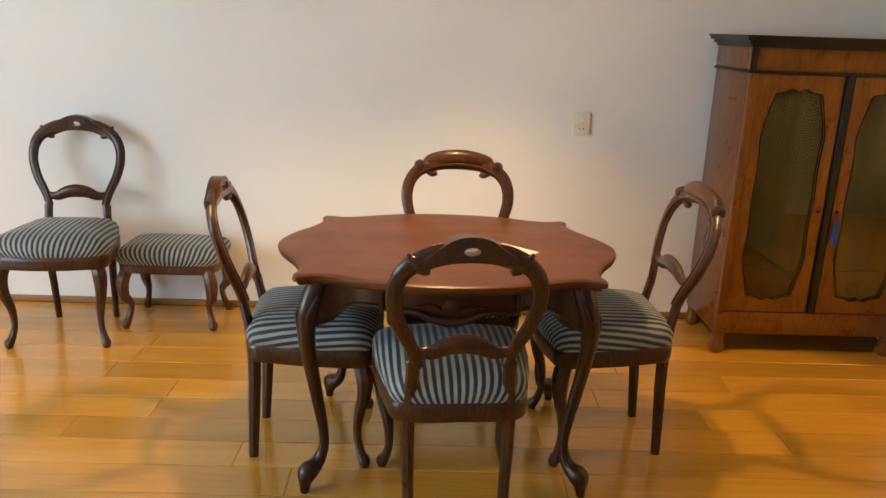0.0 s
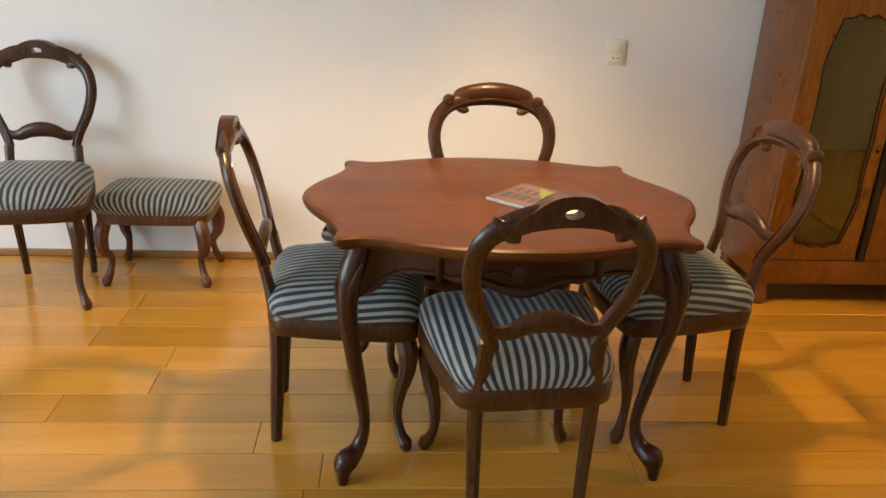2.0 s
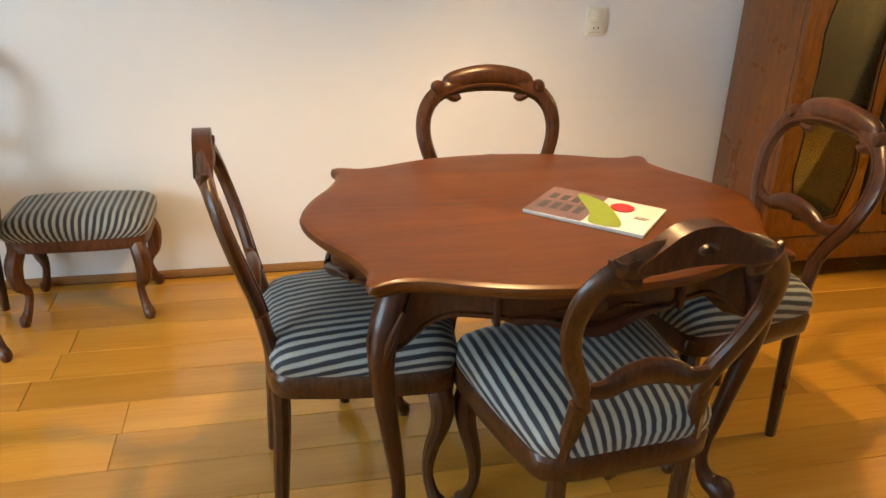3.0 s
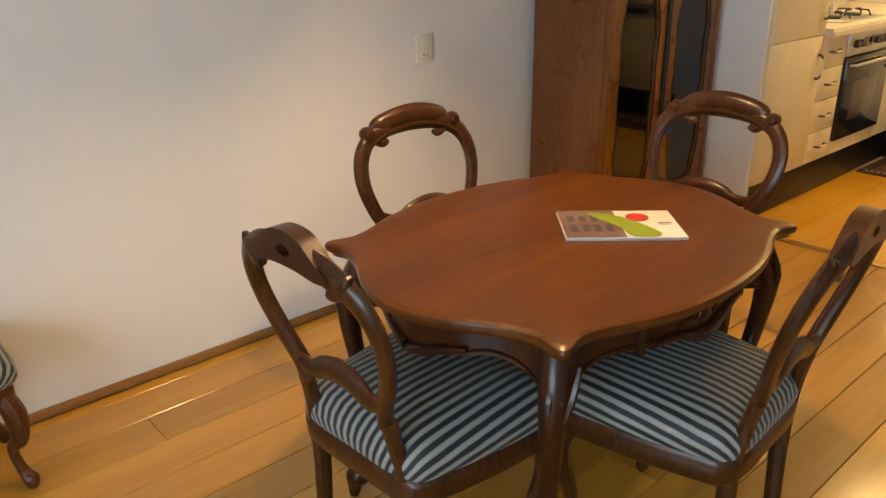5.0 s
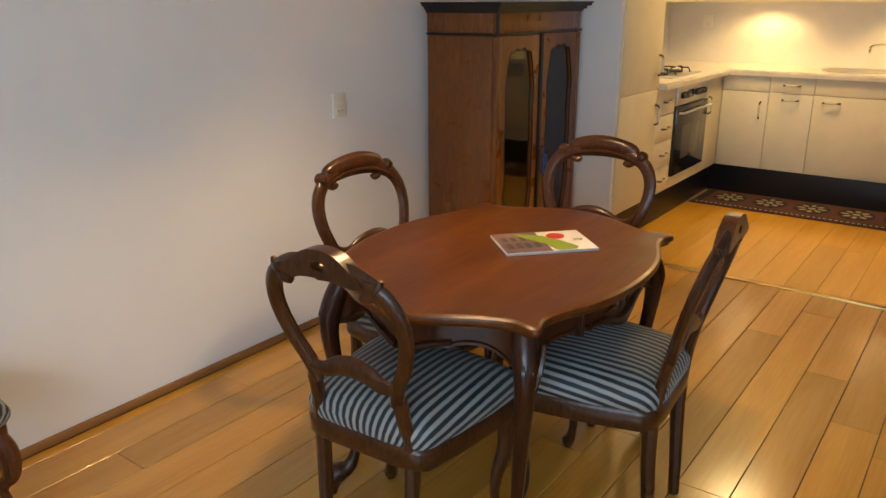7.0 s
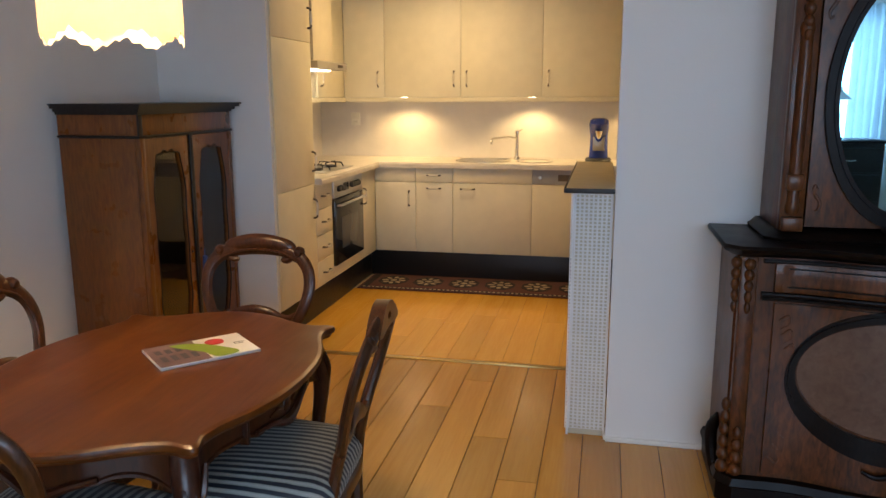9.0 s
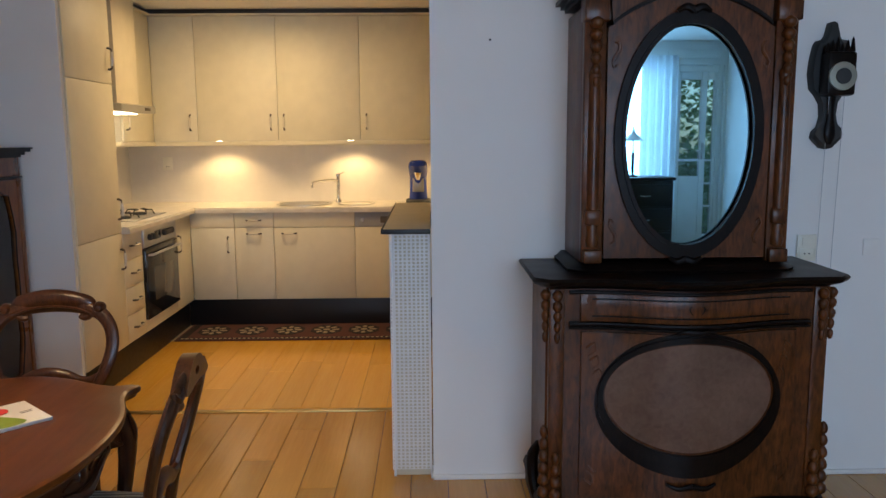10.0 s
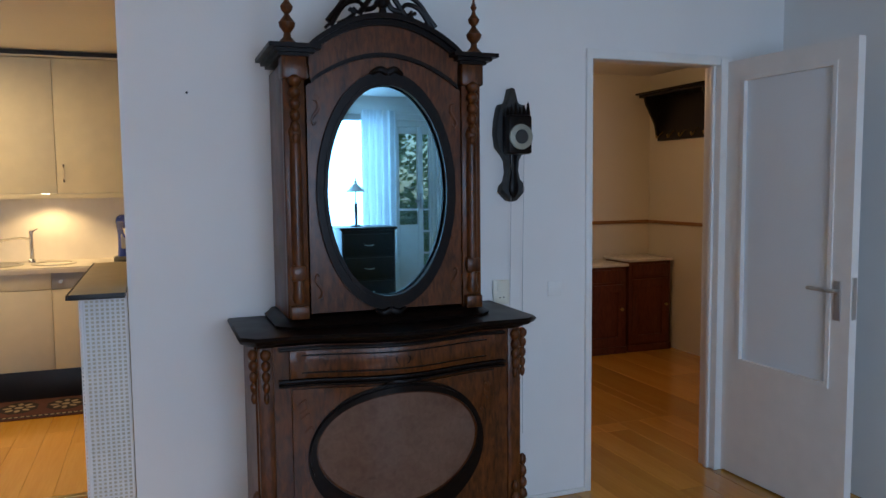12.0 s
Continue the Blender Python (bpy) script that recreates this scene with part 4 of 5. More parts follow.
# lower door with the lying oval
door_l = part("door", ring_plate(bmesh.new(), square_round(0, 0.445, 0.395, 0.315, 64), ellipse(0, 0.524, 0.308, 0.203, 64), on_front, 0.0, 0.014), BUFW, bf)
part("oval_frame", ring_plate(bmesh.new(), ellipse(0, 0.512, 0.338, 0.245, 64), ellipse(0, 0.524, 0.316, 0.211, 64), on_front, 0.012, 0.03), BUFD, door_l, "black oval moulding")
part("oval_frame", ring_plate(bmesh.new(), ellipse(0, 0.498, 0.345, 0.272, 64), ellipse(0, 0.509, 0.332, 0.243, 64), on_front, 0.01, 0.02), BUFD, door_l)
bm = bmesh.new()
grid = []
for k in range(9):
    f = k / 8
    grid.append([bm.verts.new(on_front(0.320 * f * math.cos(a), 0.524 + 0.215 * f * math.sin(a), 0.012 + 0.008 * (1 - f * f))) for a in np.linspace(0, 2 * math.pi, 48, endpoint=False)] if k else [bm.verts.new(on_front(0, 0.524, 0.02))])
for j in range(48):
    bm.faces.new((grid[0][0], grid[1][j], grid[1][(j + 1) % 48]))
for a, b in zip(grid[1:], grid[2:]):
    for j in range(48):
        bm.faces.new((a[j], b[j], b[(j + 1) % 48], a[(j + 1) % 48]))
bmesh.ops.solidify(bm, geom=bm.faces[:], thickness=0.004)
part("oval_panel", bm, BUFP, door_l, "oval burl veneer panel")
orn, orn_top = bmesh.new(), bmesh.new()
for s in (-1, 1):
    sweep(orn, spline([(0, -0.522, 0.2, 0.012, 0.008), (0.05 * s, -0.52, 0.19, 0.01, 0.008), (0.09 * s, -0.51, 0.205, 0.006, 0.006)], 4), 8)
    sweep(orn_top, spline([(0, -0.522, 0.772, 0.01, 0.008), (0.04 * s, -0.52, 0.776, 0.009, 0.007), (0.07 * s, -0.51, 0.766, 0.005, 0.005)], 4), 8)
part("oval_ornament", orn, BUFD, door_l)
part("oval_ornament", orn_top, BUFD, door_l)
for sx in (-1, 1):
    for sz, zz in ((1, 0.7), (-1, 0.2)):
        bm = bmesh.new()
        yy = -swell(0.35, LH, 0.42, 0.05) - 0.014
        for k in range(3):
            sweep(bm, spline([(sx * (0.375 - 0.012 * k), yy, zz - sz * 0.05 * k, 0.007, 0.006), (sx * (0.35 - 0.01 * k), yy - 0.004, zz - sz * (0.05 * k - 0.02), 0.006, 0.006), (sx * (0.345 - 0.012 * k), yy - 0.003, zz - sz * (0.05 * k + 0.01), 0.005, 0.005), (sx * (0.37 - 0.012 * k), yy, zz - sz * (0.05 * k + 0.03), 0.004, 0.004)], 4), 6)
        part("corner_carving", bm, BUFW, door_l, "carved leaf scroll")


def beads(bm, x, y, z0, z1, r, n=5, taper=0.4):
    prof = []
    for k in range(n):
        f = k / n
        rr = r * (1 - taper * f)
        z = z0 + (z1 - z0) * f
        h = (z1 - z0) / n
        prof += [(rr * 0.45, z), (rr * 0.92, z + h * 0.25), (rr, z + h * 0.5), (rr * 0.8, z + h * 0.8)]
    prof.append((r * 0.2, z1))
    return lathe(bm, prof if z1 > z0 else prof[::-1], (x, y, 0), 12)


for s in (-1, 1):
    x, y = 0.485 * s, -0.425
    part("pilaster", boxes((x - 0.028, x + 0.028, y - 0.004, y + 0.03, 0.11, 0.92), bevel=0.006), BUFW, bf)
    part("turned_ornament", beads(bmesh.new(), x, y - 0.012, 0.915, 0.72, 0.02, 5, 0.6), BUFW, bf, "beaded drop ornament")
    part("turned_ornament", beads(bmesh.new(), x, y - 0.012, 0.115, 0.3, 0.026, 4, 0.5), BUFW, bf, "beaded base ornament")
    x2 = 0.527 * s
    part("turned_ornament", beads(bmesh.new(), x2, y + 0.01, 0.915, 0.72, 0.019, 5, 0.5), BUFW, bf)
    part("turned_ornament", beads(bmesh.new(), x2, y + 0.01, 0.115, 0.4, 0.024, 6, 0.4), BUFW, bf)
    part("side_bracket", sweep(bmesh.new(), spline([(0.51 * s, -0.2, 0.24, 0.02, 0.02), (0.545 * s, -0.24, 0.2, 0.024, 0.026), (0.545 * s, -0.29, 0.12, 0.022, 0.024), (0.53 * s, -0.32, 0.05, 0.018, 0.02)], 4), 10), BUFD, bf, "dark carved foot bracket")
part("hinge", boxes((0.496, 0.506, -0.4, -0.385, 0.46, 0.56), bevel=0.002), BUFD, bf)

# upper part
UH, UD = 0.385, 0.33
part("step", stack(bmesh.new(), [plan(UH + 0.04, UD + 0.03, 0.02, 0.965), plan(UH + 0.045, UD + 0.035, 0.02, 0.975), plan(UH + 0.03, UD + 0.02, 0.02, 0.985), plan(UH + 0.015, UD, 0.01, 1.0)]), BUFD, bf)
part("upper_body", boxes((-UH, -UH + 0.02, -UD + 0.02, 0, 1.0, 1.93), (UH - 0.02, UH, -UD + 0.02, 0, 1.0, 1.93), (-UH + 0.02, UH - 0.02, -0.02, 0, 1.0, 1.93), (-UH + 0.02, UH - 0.02, -UD + 0.02, -0.02, 1.88, 1.93), bevel=0.003), BUFW, bf)


def upright(u, v, d):
    return Vector((u, -UD - d, v))


arch_o = []
for j in range(64):
    a = 2 * math.pi * j / 64
    c, s = math.cos(a), math.sin(a)
    k = 1 / max(abs(c), abs(s))
    u, v = 0.3 * c * k, 1.445 + 0.43 * s * k
    if s > 0 and v > 1.85:
        v = 1.85 + 0.115 * max(0.0, math.cos(math.pi * u / 0.58)) ** 0.8
    arch_o.append((u, v))
door_u = part("mirror_door", ring_plate(bmesh.new(), arch_o, ellipse(0, 1.463, 0.238, 0.398, 64), upright, -0.02, 0.004), BUFW, bf)
part("oval_frame", ring_plate(bmesh.new(), ellipse(0, 1.463, 0.272, 0.45, 64), ellipse(0, 1.463, 0.24, 0.405, 64), upright, 0.0, 0.022), BUFD, door_u, "black oval mirror frame")
part("oval_frame", ring_plate(bmesh.new(), ellipse(0, 1.463, 0.246, 0.412, 64), ellipse(0, 1.463, 0.233, 0.396, 64), upright, 0.018, 0.03), BUFD, door_u)
part("mirror", stack(bmesh.new(), [[(u, -UD + d, v) for u, v in ellipse(0, 1.463, 0.236, 0.4, 64)] for d in (0.0, 0.004)]), MIRROR, door_u, "oval mirror reflecting the garden door")
for zz, s0 in ((1.905, 1), (1.015, -1)):
    bm = bmesh.new()
    for s in (-1, 1):
        sweep(bm, spline([(0, -UD - 0.03, zz, 0.014, 0.01), (0.03 * s, -UD - 0.032, zz + 0.012 * s0, 0.012, 0.01), (0.06 * s, -UD - 0.026, zz - 0.004 * s0, 0.007, 0.007)], 4), 8)
    part("oval_ornament", bm, BUFD, door_u)
for s in (-1, 1):
    for zz, s0 in ((1.75, 1), (1.12, -1)):
        bm = bmesh.new()
        # a small scroll of two curls
        sweep(bm, spline([(s * 0.276, -UD - 0.004, zz + s0 * 0.05, 0.003, 0.003), (s * 0.262, -UD - 0.005, zz + s0 * 0.045, 0.005, 0.004), (s * 0.258, -UD - 0.005, zz + s0 * 0.02, 0.006, 0.004), (s * 0.27, -UD - 0.005, zz, 0.006, 0.004), (s * 0.282, -UD - 0.005, zz - s0 * 0.02, 0.005, 0.004), (s * 0.276, -UD - 0.005, zz - s0 * 0.04, 0.004, 0.004), (s * 0.266, -UD - 0.004, zz - s0 * 0.03, 0.003, 0.003)], 4), 6)
        part("corner_carving", bm, BUFW, door_u)
    x = 0.345 * s
    part("pilaster", boxes((x - 0.04, x + 0.04, -UD - 0.006, -UD + 0.03, 1.0, 1.9), bevel=0.006), BUFW, bf)
    part("half_column", lathe(bmesh.new(), [(0.02, 1.06), (0.026, 1.08), (0.02, 1.1), (0.022, 1.2), (0.023, 1.5), (0.02, 1.66), (0.026, 1.68), (0.02, 1.7)], (x, -UD - 0.004, 0), 14), BUFW, bf)
    part("turned_ornament", beads(bmesh.new(), x, -UD - 0.02, 1.885, 1.64, 0.026, 6, 0.55), BUFW, bf, "carved drop ornament")
    part("column_base", boxes((x - 0.034, x + 0.034, -UD - 0.035, -UD, 1.0, 1.05), bevel=0.006), BUFW, bf)
    part("column_collar", boxes((x - 0.03, x + 0.03, -UD - 0.03, -UD, 1.14, 1.2), bevel=0.012), BUFW, bf)
    # corner blocks of the cornice, with turned finials
    blk = boxes((x - 0.045, x + 0.045, -UD - 0.03, -UD + 0.05, 1.87, 1.955), bevel=0.008)
    part("cornice_block", blk, BUFW, bf)
    cb = bmesh.new()
    for o, z0, z1 in ((0.055, 1.95, 1.962), (0.072, 1.962, 1.975), (0.092, 1.975, 1.99)):
        box(cb, x - o if s > 0 else -UH - o + 0.04, UH + o - 0.04 if s > 0 else x + o, -UD - o + 0.02, -0.0, z0, z1)
    part("cornice", cb, BUFD, bf, "dark stepped cornice")
    part("finial", lathe(bmesh.new(), [(0.03, 1.99), (0.032, 2.0), (0.014, 2.02), (0.012, 2.035), (0.027, 2.055), (0.03, 2.07), (0.016, 2.088), (0.008, 2.1), (0.02, 2.115), (0.023, 2.128), (0.01, 2.145), (0.006, 2.16), (0.013, 2.172), (0.006, 2.19), (0.004, 2.2), (0.008, 2.21), (0.002, 2.225)], (0.362 * s, -UD + 0.0, 0), 14), BUFW, bf, "turned baluster finial")
# arched pediment
prof_in, prof_out, prof_top = [], [], []
for i in range(41):
    u = -0.285 + 0.57 * i / 40
    k = max(0.0, math.cos(math.pi * u / 0.58)) ** 0.8
    prof_in.append((u, 1.862 + 0.115 * k))
    prof_out.append((u * 1.02, 1.95 + 0.13 * k))
    prof_top.append((u * 1.04, 1.985 + 0.135 * k))


def arch_band(lo, hi, d0, d1):
    bm = bmesh.new()
    rows = [[bm.verts.new(upright(a[0], a[1], d0)), bm.verts.new(upright(a[0], a[1], d1)), bm.verts.new(upright(b[0], b[1], d1)), bm.verts.new(upright(b[0], b[1], d0))] for a, b in zip(lo, hi)]
    for a, b in zip(rows, rows[1:]):
        for j in range(4):
            bm.faces.new((a[j], b[j], b[(j + 1) % 4], a[(j + 1) % 4]))
    bm.faces.new(rows[0][::-1])
    bm.faces.new(rows[-1])
    return bm


part("pediment", arch_band(prof_in, prof_out, -0.3, 0.008), BUFW, bf, "arched pediment board")
part("pediment_moulding", arch_band([(u, v - 0.012) for u, v in prof_in], [(u, v + 0.003) for u, v in prof_in], 0.0, 0.02), BUFD, bf)
part("pediment_moulding", arch_band(prof_out, [((a + c) / 2, (b + d) / 2) for (a, b), (c, d) in zip(prof_out, prof_top)], -0.3, 0.03), BUFD, bf)
part("pediment_moulding", arch_band([((a + c) / 2, (b + d) / 2) for (a, b), (c, d) in zip(prof_out, prof_top)], prof_top, -0.3, 0.05), BUFD, bf)
cr = bmesh.new()
for s in (-1, 1):
    for pts in (((0.265, 1.99), (0.24, 2.02), (0.2, 2.03), (0.18, 2.06), (0.2, 2.08), (0.22, 2.065)), ((0.2, 2.075), (0.15, 2.15), (0.1, 2.17), (0.075, 2.15), (0.095, 2.13), (0.115, 2.145)), ((0.17, 2.08), (0.135, 2.1), (0.11, 2.125), (0.13, 2.14)), ((0.09, 2.125), (0.05, 2.18), (0.02, 2.225), (0.0, 2.24)), ((0.07, 2.14), (0.035, 2.15), (0.02, 2.18), (0.035, 2.2), (0.05, 2.185)), ((0.21, 2.09), (0.175, 2.135), (0.14, 2.18), (0.09, 2.205), (0.03, 2.235))):
        sweep(cr, spline([(s * u, -UD + 0.02, v, 0.011 - 0.001 * i, 0.012) for i, (u, v) in enumerate(pts)], 4), 7)
lathe(cr, [(0.004, 0.0), (0.022, 0.012), (0.026, 0.03), (0.018, 0.05), (0.003, 0.056)], (0, -UD - 0.008, 2.17), 10, "y")
sweep(cr, [(0, -UD + 0.02, 2.1, 0.02, 0.012), (0, -UD + 0.02, 2.16, 0.012, 0.01), (0, -UD + 0.02, 2.25, 0.006, 0.008)], 7)
part("crest", cr, BUFD, bf, "pierced scroll carving")

# ---- carved wall clock with weights' cords ----
ck = thing("wall_clock", pose(EAST, -0.39, -0.012, 0, 0, -90), "dark carved wooden wall clock with a silvered dial ring", "clock")
half = [(0.0, 1.925), (0.012, 1.92), (0.016, 1.9), (0.022, 1.87), (0.03, 1.855), (0.05, 1.85), (0.058, 1.83), (0.066, 1.78), (0.07, 1.72), (0.062, 1.66), (0.04, 1.63), (0.026, 1.6), (0.022, 1.55), (0.03, 1.51), (0.046, 1.49), (0.05, 1.465), (0.035, 1.445), (0.018, 1.425), (0.0, 1.42)]
half = [(u * 1.2, v) for u, v in half]
full = half + [(-u, v) for u, v in half[-2:0:-1]]
part("backboard", stack(bmesh.new(), [[(u * k, -d, 1.67 + (v - 1.67) * k) for u, v in full] for k, d in ((1, 0.0), (1, 0.03), (0.93, 0.042))]), BLACK, ck, "dark carved backboard")
part("case", boxes((-0.052, 0.062, -0.11, -0.04, 1.63, 1.80), bevel=0.012), BUFD, ck)
sp = bmesh.new()
for k in range(6):
    lathe(sp, [(0.009, 0), (0.011, 0.01), (0.005, 0.03 + 0.012 * (k % 3)), (0.001, 0.04 + 0.012 * (k % 3))], (-0.045 + 0.02 * k, -0.08, 1.795), 7)
part("gallery", sp, BUFD, ck, "small turned spires")
part("dial", lathe(bmesh.new(), [(0.03, -0.116), (0.032, -0.118), (0.054, -0.116), (0.056, -0.108)], (0.006, 0, 1.705), 28, "y"), DIALS, ck, "silvered hour ring")
part("dial_centre", lathe(bmesh.new(), [(0.03, -0.121), (0.031, -0.112)], (0.006, 0, 1.705), 24, "y"), BLACK, ck)
part("pendulum_plate", sweep(bmesh.new(), spline([(0.0, -0.045, 1.63, 0.02, 0.006), (0, -0.047, 1.56, 0.014, 0.006), (0, -0.048, 1.48, 0.024, 0.008), (0, -0.045, 1.44, 0.01, 0.006)], 4), 8), BUFD, ck)
bm = bmesh.new()
for x in (-0.012, 0.05):
    sweep(bm, [(x, -0.05, 1.64, 0.0012, 0.0012), (x, -0.03, 1.0, 0.0012, 0.0012), (x, -0.03, 0.35, 0.0012, 0.0012)], 5)
part("cord", bm, GREYPL, ck, "thin hanging cords")

# ---- half-high bar with a perforated end panel ----
br = thing("bar_counter", pose(0, 0, 0), "half-high kitchen bar with white perforated cladding", "counter")
part("core", boxes((1.565, 2.6, PIER_Y + 0.006, 1.385, 0.0, 1.09), bevel=0.002), CREAMSIDE, br)
sheet = bmesh.new()
NY, NZ = 9, 66
for i in range(NY):
    for j in range(NZ):
        y, z = PIER_Y + 0.012 + (i + 0.5) * 0.165 / NY, 0.03 + (j + 0.5) * 1.05 / NZ
        a, b = 0.165 / NY / 2, 1.05 / NZ / 2
        o = [sheet.verts.new((1.558, y + p * a, z + q * b)) for p, q in ((-1, -1), (1, -1), (1, 1), (-1, 1))]
        k = [sheet.verts.new((1.558, y + p * a * 0.56, z + q * b * 0.56)) for p, q in ((-1, -1), (1, -1), (1, 1), (-1, 1))]
        for m in range(4):
            sheet.faces.new((o[m], o[(m + 1) % 4], k[(m + 1) % 4], k[m]))
bmesh.ops.remove_doubles(sheet, verts=sheet.verts, dist=0.0002)
bmesh.ops.solidify(sheet, geom=sheet.faces[:], thickness=0.003)
part("perforated_sheet", sheet, TRIMW, br, "white perforated metal sheet")
part("sheet_edge", boxes((1.552, 1.566, 1.381, 1.391, 0.0, 1.088), (1.552, 1.566, PIER_Y + 0.004, PIER_Y + 0.012, 0.0, 1.088), bevel=0.002), TRIMW, br)
part("bar_top", boxes((1.362, 2.64, PIER_Y + 0.004, 1.412, 1.096, 1.11), bevel=0.003), BARTOP, br, "beige laminate bar top")
part("edge_strip", boxes((1.354, 1.362, PIER_Y + 0.004, 1.412, 1.092, 1.1105), (1.354, 2.64, 1.412, 1.419, 1.092, 1.1105), (1.362, 2.64, PIER_Y + 0.004, 1.412, 1.090, 1.096), bevel=0.002), BLACK, br, "black edge strip")

# ---- kitchen ----
KX, KB, KT = 4.28, 0.225, 0.907


def pull(parent, x, y, z, length=0.12, upright_=False):
    """A bow handle: pale middle, dark ends."""
    bm = bmesh.new()
    o = length / 2
    p = [(0, 0, -o, 0.006, 0.006), (0, -0.014, -o * 0.97, 0.007, 0.007), (0, -0.026, -o * 0.78, 0.005, 0.005), (0, -0.028, 0, 0.003, 0.003), (0, -0.026, o * 0.78, 0.005, 0.005), (0, -0.014, o * 0.97, 0.007, 0.007), (0, 0, o, 0.006, 0.006)]
    sweep(bm, spline([(x + (c if not upright_ else a), y + b, z + (a if not upright_ else c), d, e) for a, b, c, d, e in p], 3), 7, up=(0, 0, 1) if not upright_ else (1, 0, 0))
    h = part("handle", bm, PEWTER, parent, "bow handle with dark ends")
    bm = bmesh.new()
    q = [(-length * 0.34, -0.027, 0.0066), (0, -0.029, 0.0082), (length * 0.34, -0.027, 0.0066)]
    sweep(bm, spline([((x + a, y + b, z, r, r) if not upright_ else (x, y + b, z + a, r, r)) for a, b, r in q], 3), 8, up=(0, 0, 1) if not upright_ else (1, 0, 0))
    part("grip", bm, PORCELAIN, h)
    return h


def unit(name, m, w, depth, z0, z1, fronts, label, group):
    """A cabinet with its fronts: rows of x0, x1, z0, z1, handle (None, 'h' or ('v', x, z)), material."""
    u = thing(name, m, label, "cabinet", group)
    part("body", boxes((0.001, w - 0.001, -depth + 0.022, 0, z0, z1)), CREAMSIDE, u)
    for x0, x1, a, b, hd, mat in fronts:
        f = part("drawer_front" if hd == "h" and b - a < 0.2 else "door", boxes((x0 + 0.0015, x1 - 0.0015, -depth, -depth + 0.019, a + 0.0015, b - 0.0015), bevel=0.0025), mat, u)
        if hd == "h":
            pull(f, (x0 + x1) / 2, -depth, (a + b) / 2 if b - a < 0.2 else b - 0.045, 0.11)
        elif hd == "hl":
            pull(f, x0 + 0.12, -depth, b - 0.045, 0.11)
        elif hd:
            pull(f, hd[1], -depth, hd[2], 0.12, True)
    return u


DZ = 0.79
face = KEAST - KX
G = "cream kitchen cabinets"
unit("base_cabinet", pose(KEAST, 3.077, 0, 0, 0, -90), 0.336, face, KB, KT, [(0, 0.336, DZ, KT, None, CREAM), (0, 0.336, KB, DZ, ("v", 0.285, 0.66), CREAM)], "cream kitchen corner base cabinet", G)
unit("base_cabinet", pose(KEAST, 2.741, 0, 0, 0, -90), 0.303, face, KB, KT, [(0, 0.303, DZ, KT, "h", CREAM), (0, 0.303, KB, DZ, "h", CREAM)], "narrow cream base cabinet with one drawer", G)
unit("base_cabinet", pose(KEAST, 2.438, 0, 0, 0, -90), 0.626, face, KB, KT, [(0, 0.626, DZ, KT, None, CREAM), (0, 0.626, KB, DZ, "hl", CREAM)], "cream sink base cabinet", G)
dw = unit("dishwasher", pose(KEAST, 1.812, 0, 0, 0, -90), 0.6, face, KB, KT, [(0, 0.6, DZ, KT, None, GREYPL), (0, 0.6, KB, DZ, None, CREAM)], "built-in dishwasher with a grey control panel", "dishwasher")
tagged(dw, category="dishwasher")
part("knob", lathe(bmesh.new(), [(0.012, -face - 0.012), (0.014, -face)], (0.06, 0, 0.845), 14, "y"), STEEL, dw)
part("grip_recess", boxes((0.2, 0.45, -face - 0.001, -face + 0.004, 0.82, 0.87), bevel=0.001), PEWTER, dw)
unit("base_cabinet", pose(KEAST, 1.212, 0, 0, 0, -90), 0.6, face, KB, KT, [(0, 0.6, DZ, KT, None, CREAM), (0, 0.6, KB, DZ, ("v", 0.05, 0.66), CREAM)], "plain cream kitchen base cabinet", G)
ND = NORTH - 3.077
dr = [KB + (KT - KB) * k / 4 for k in range(5)]
unit("base_cabinet", pose(2.971, NORTH, 0), 0.304, ND, KB, KT, [(0, 0.304, dr[k], dr[k + 1], "h", CREAM) for k in range(4)], "narrow cream base cabinet with four drawers", G)
unit("base_cabinet", pose(3.907, NORTH, 0), 0.373, ND, KB, KT, [(0, 0.373, KB, KT, ("v", 0.05, 0.71), CREAM)], "cream corner base cabinet beside the oven", G)
unit("tall_cabinet", pose(STUB_X + 0.03, NORTH, 0), 0.581, ND, KB, 2.415, [(0, 0.581, KB, 0.916, ("v", 0.54, 0.76), CREAM), (0, 0.581, 0.916, 1.787, ("v", 0.54, 1.06), CREAM), (0, 0.581, 1.787, 2.415, ("v", 0.54, 1.93), CREAM)], "tall cream cabinet with a built-in fridge", "tall cabinet")
pb = tagged(new("plinth", finish(boxes((STUB_X + 0.03, KX + 0.06, 3.077 + 0.06, 3.077 + 0.078, 0, KB), (KX + 0.06, KX + 0.078, 0.6, 3.077 + 0.06, 0, KB), bevel=0.002), PLINTH_GAP)), "black recessed plinth under the kitchen units", "plinth", kind="structure")

ov = thing("oven", pose(3.275, NORTH, 0), "built-in steel oven with a dark glass door", "oven")
part("body", boxes((0.002, 0.63, -ND + 0.03, 0, KB, KT)), CREAMSIDE, ov)
part("lower_front", boxes((0.002, 0.63, -ND, -ND + 0.019, KB, 0.303), bevel=0.002), CREAM, ov)
part("control_panel", boxes((0.004, 0.628, -ND - 0.012, -ND + 0.03, 0.775, 0.9), bevel=0.004), STEEL, ov)
for k in range(6):
    part("knob", lathe(bmesh.new(), [(0.018, -ND - 0.036), (0.021, -ND - 0.03), (0.021, -ND - 0.012)], (0.09 + 0.05 * k + (0.17 if k > 1 else 0), 0, 0.838), 14, "y"), BLACK, ov)
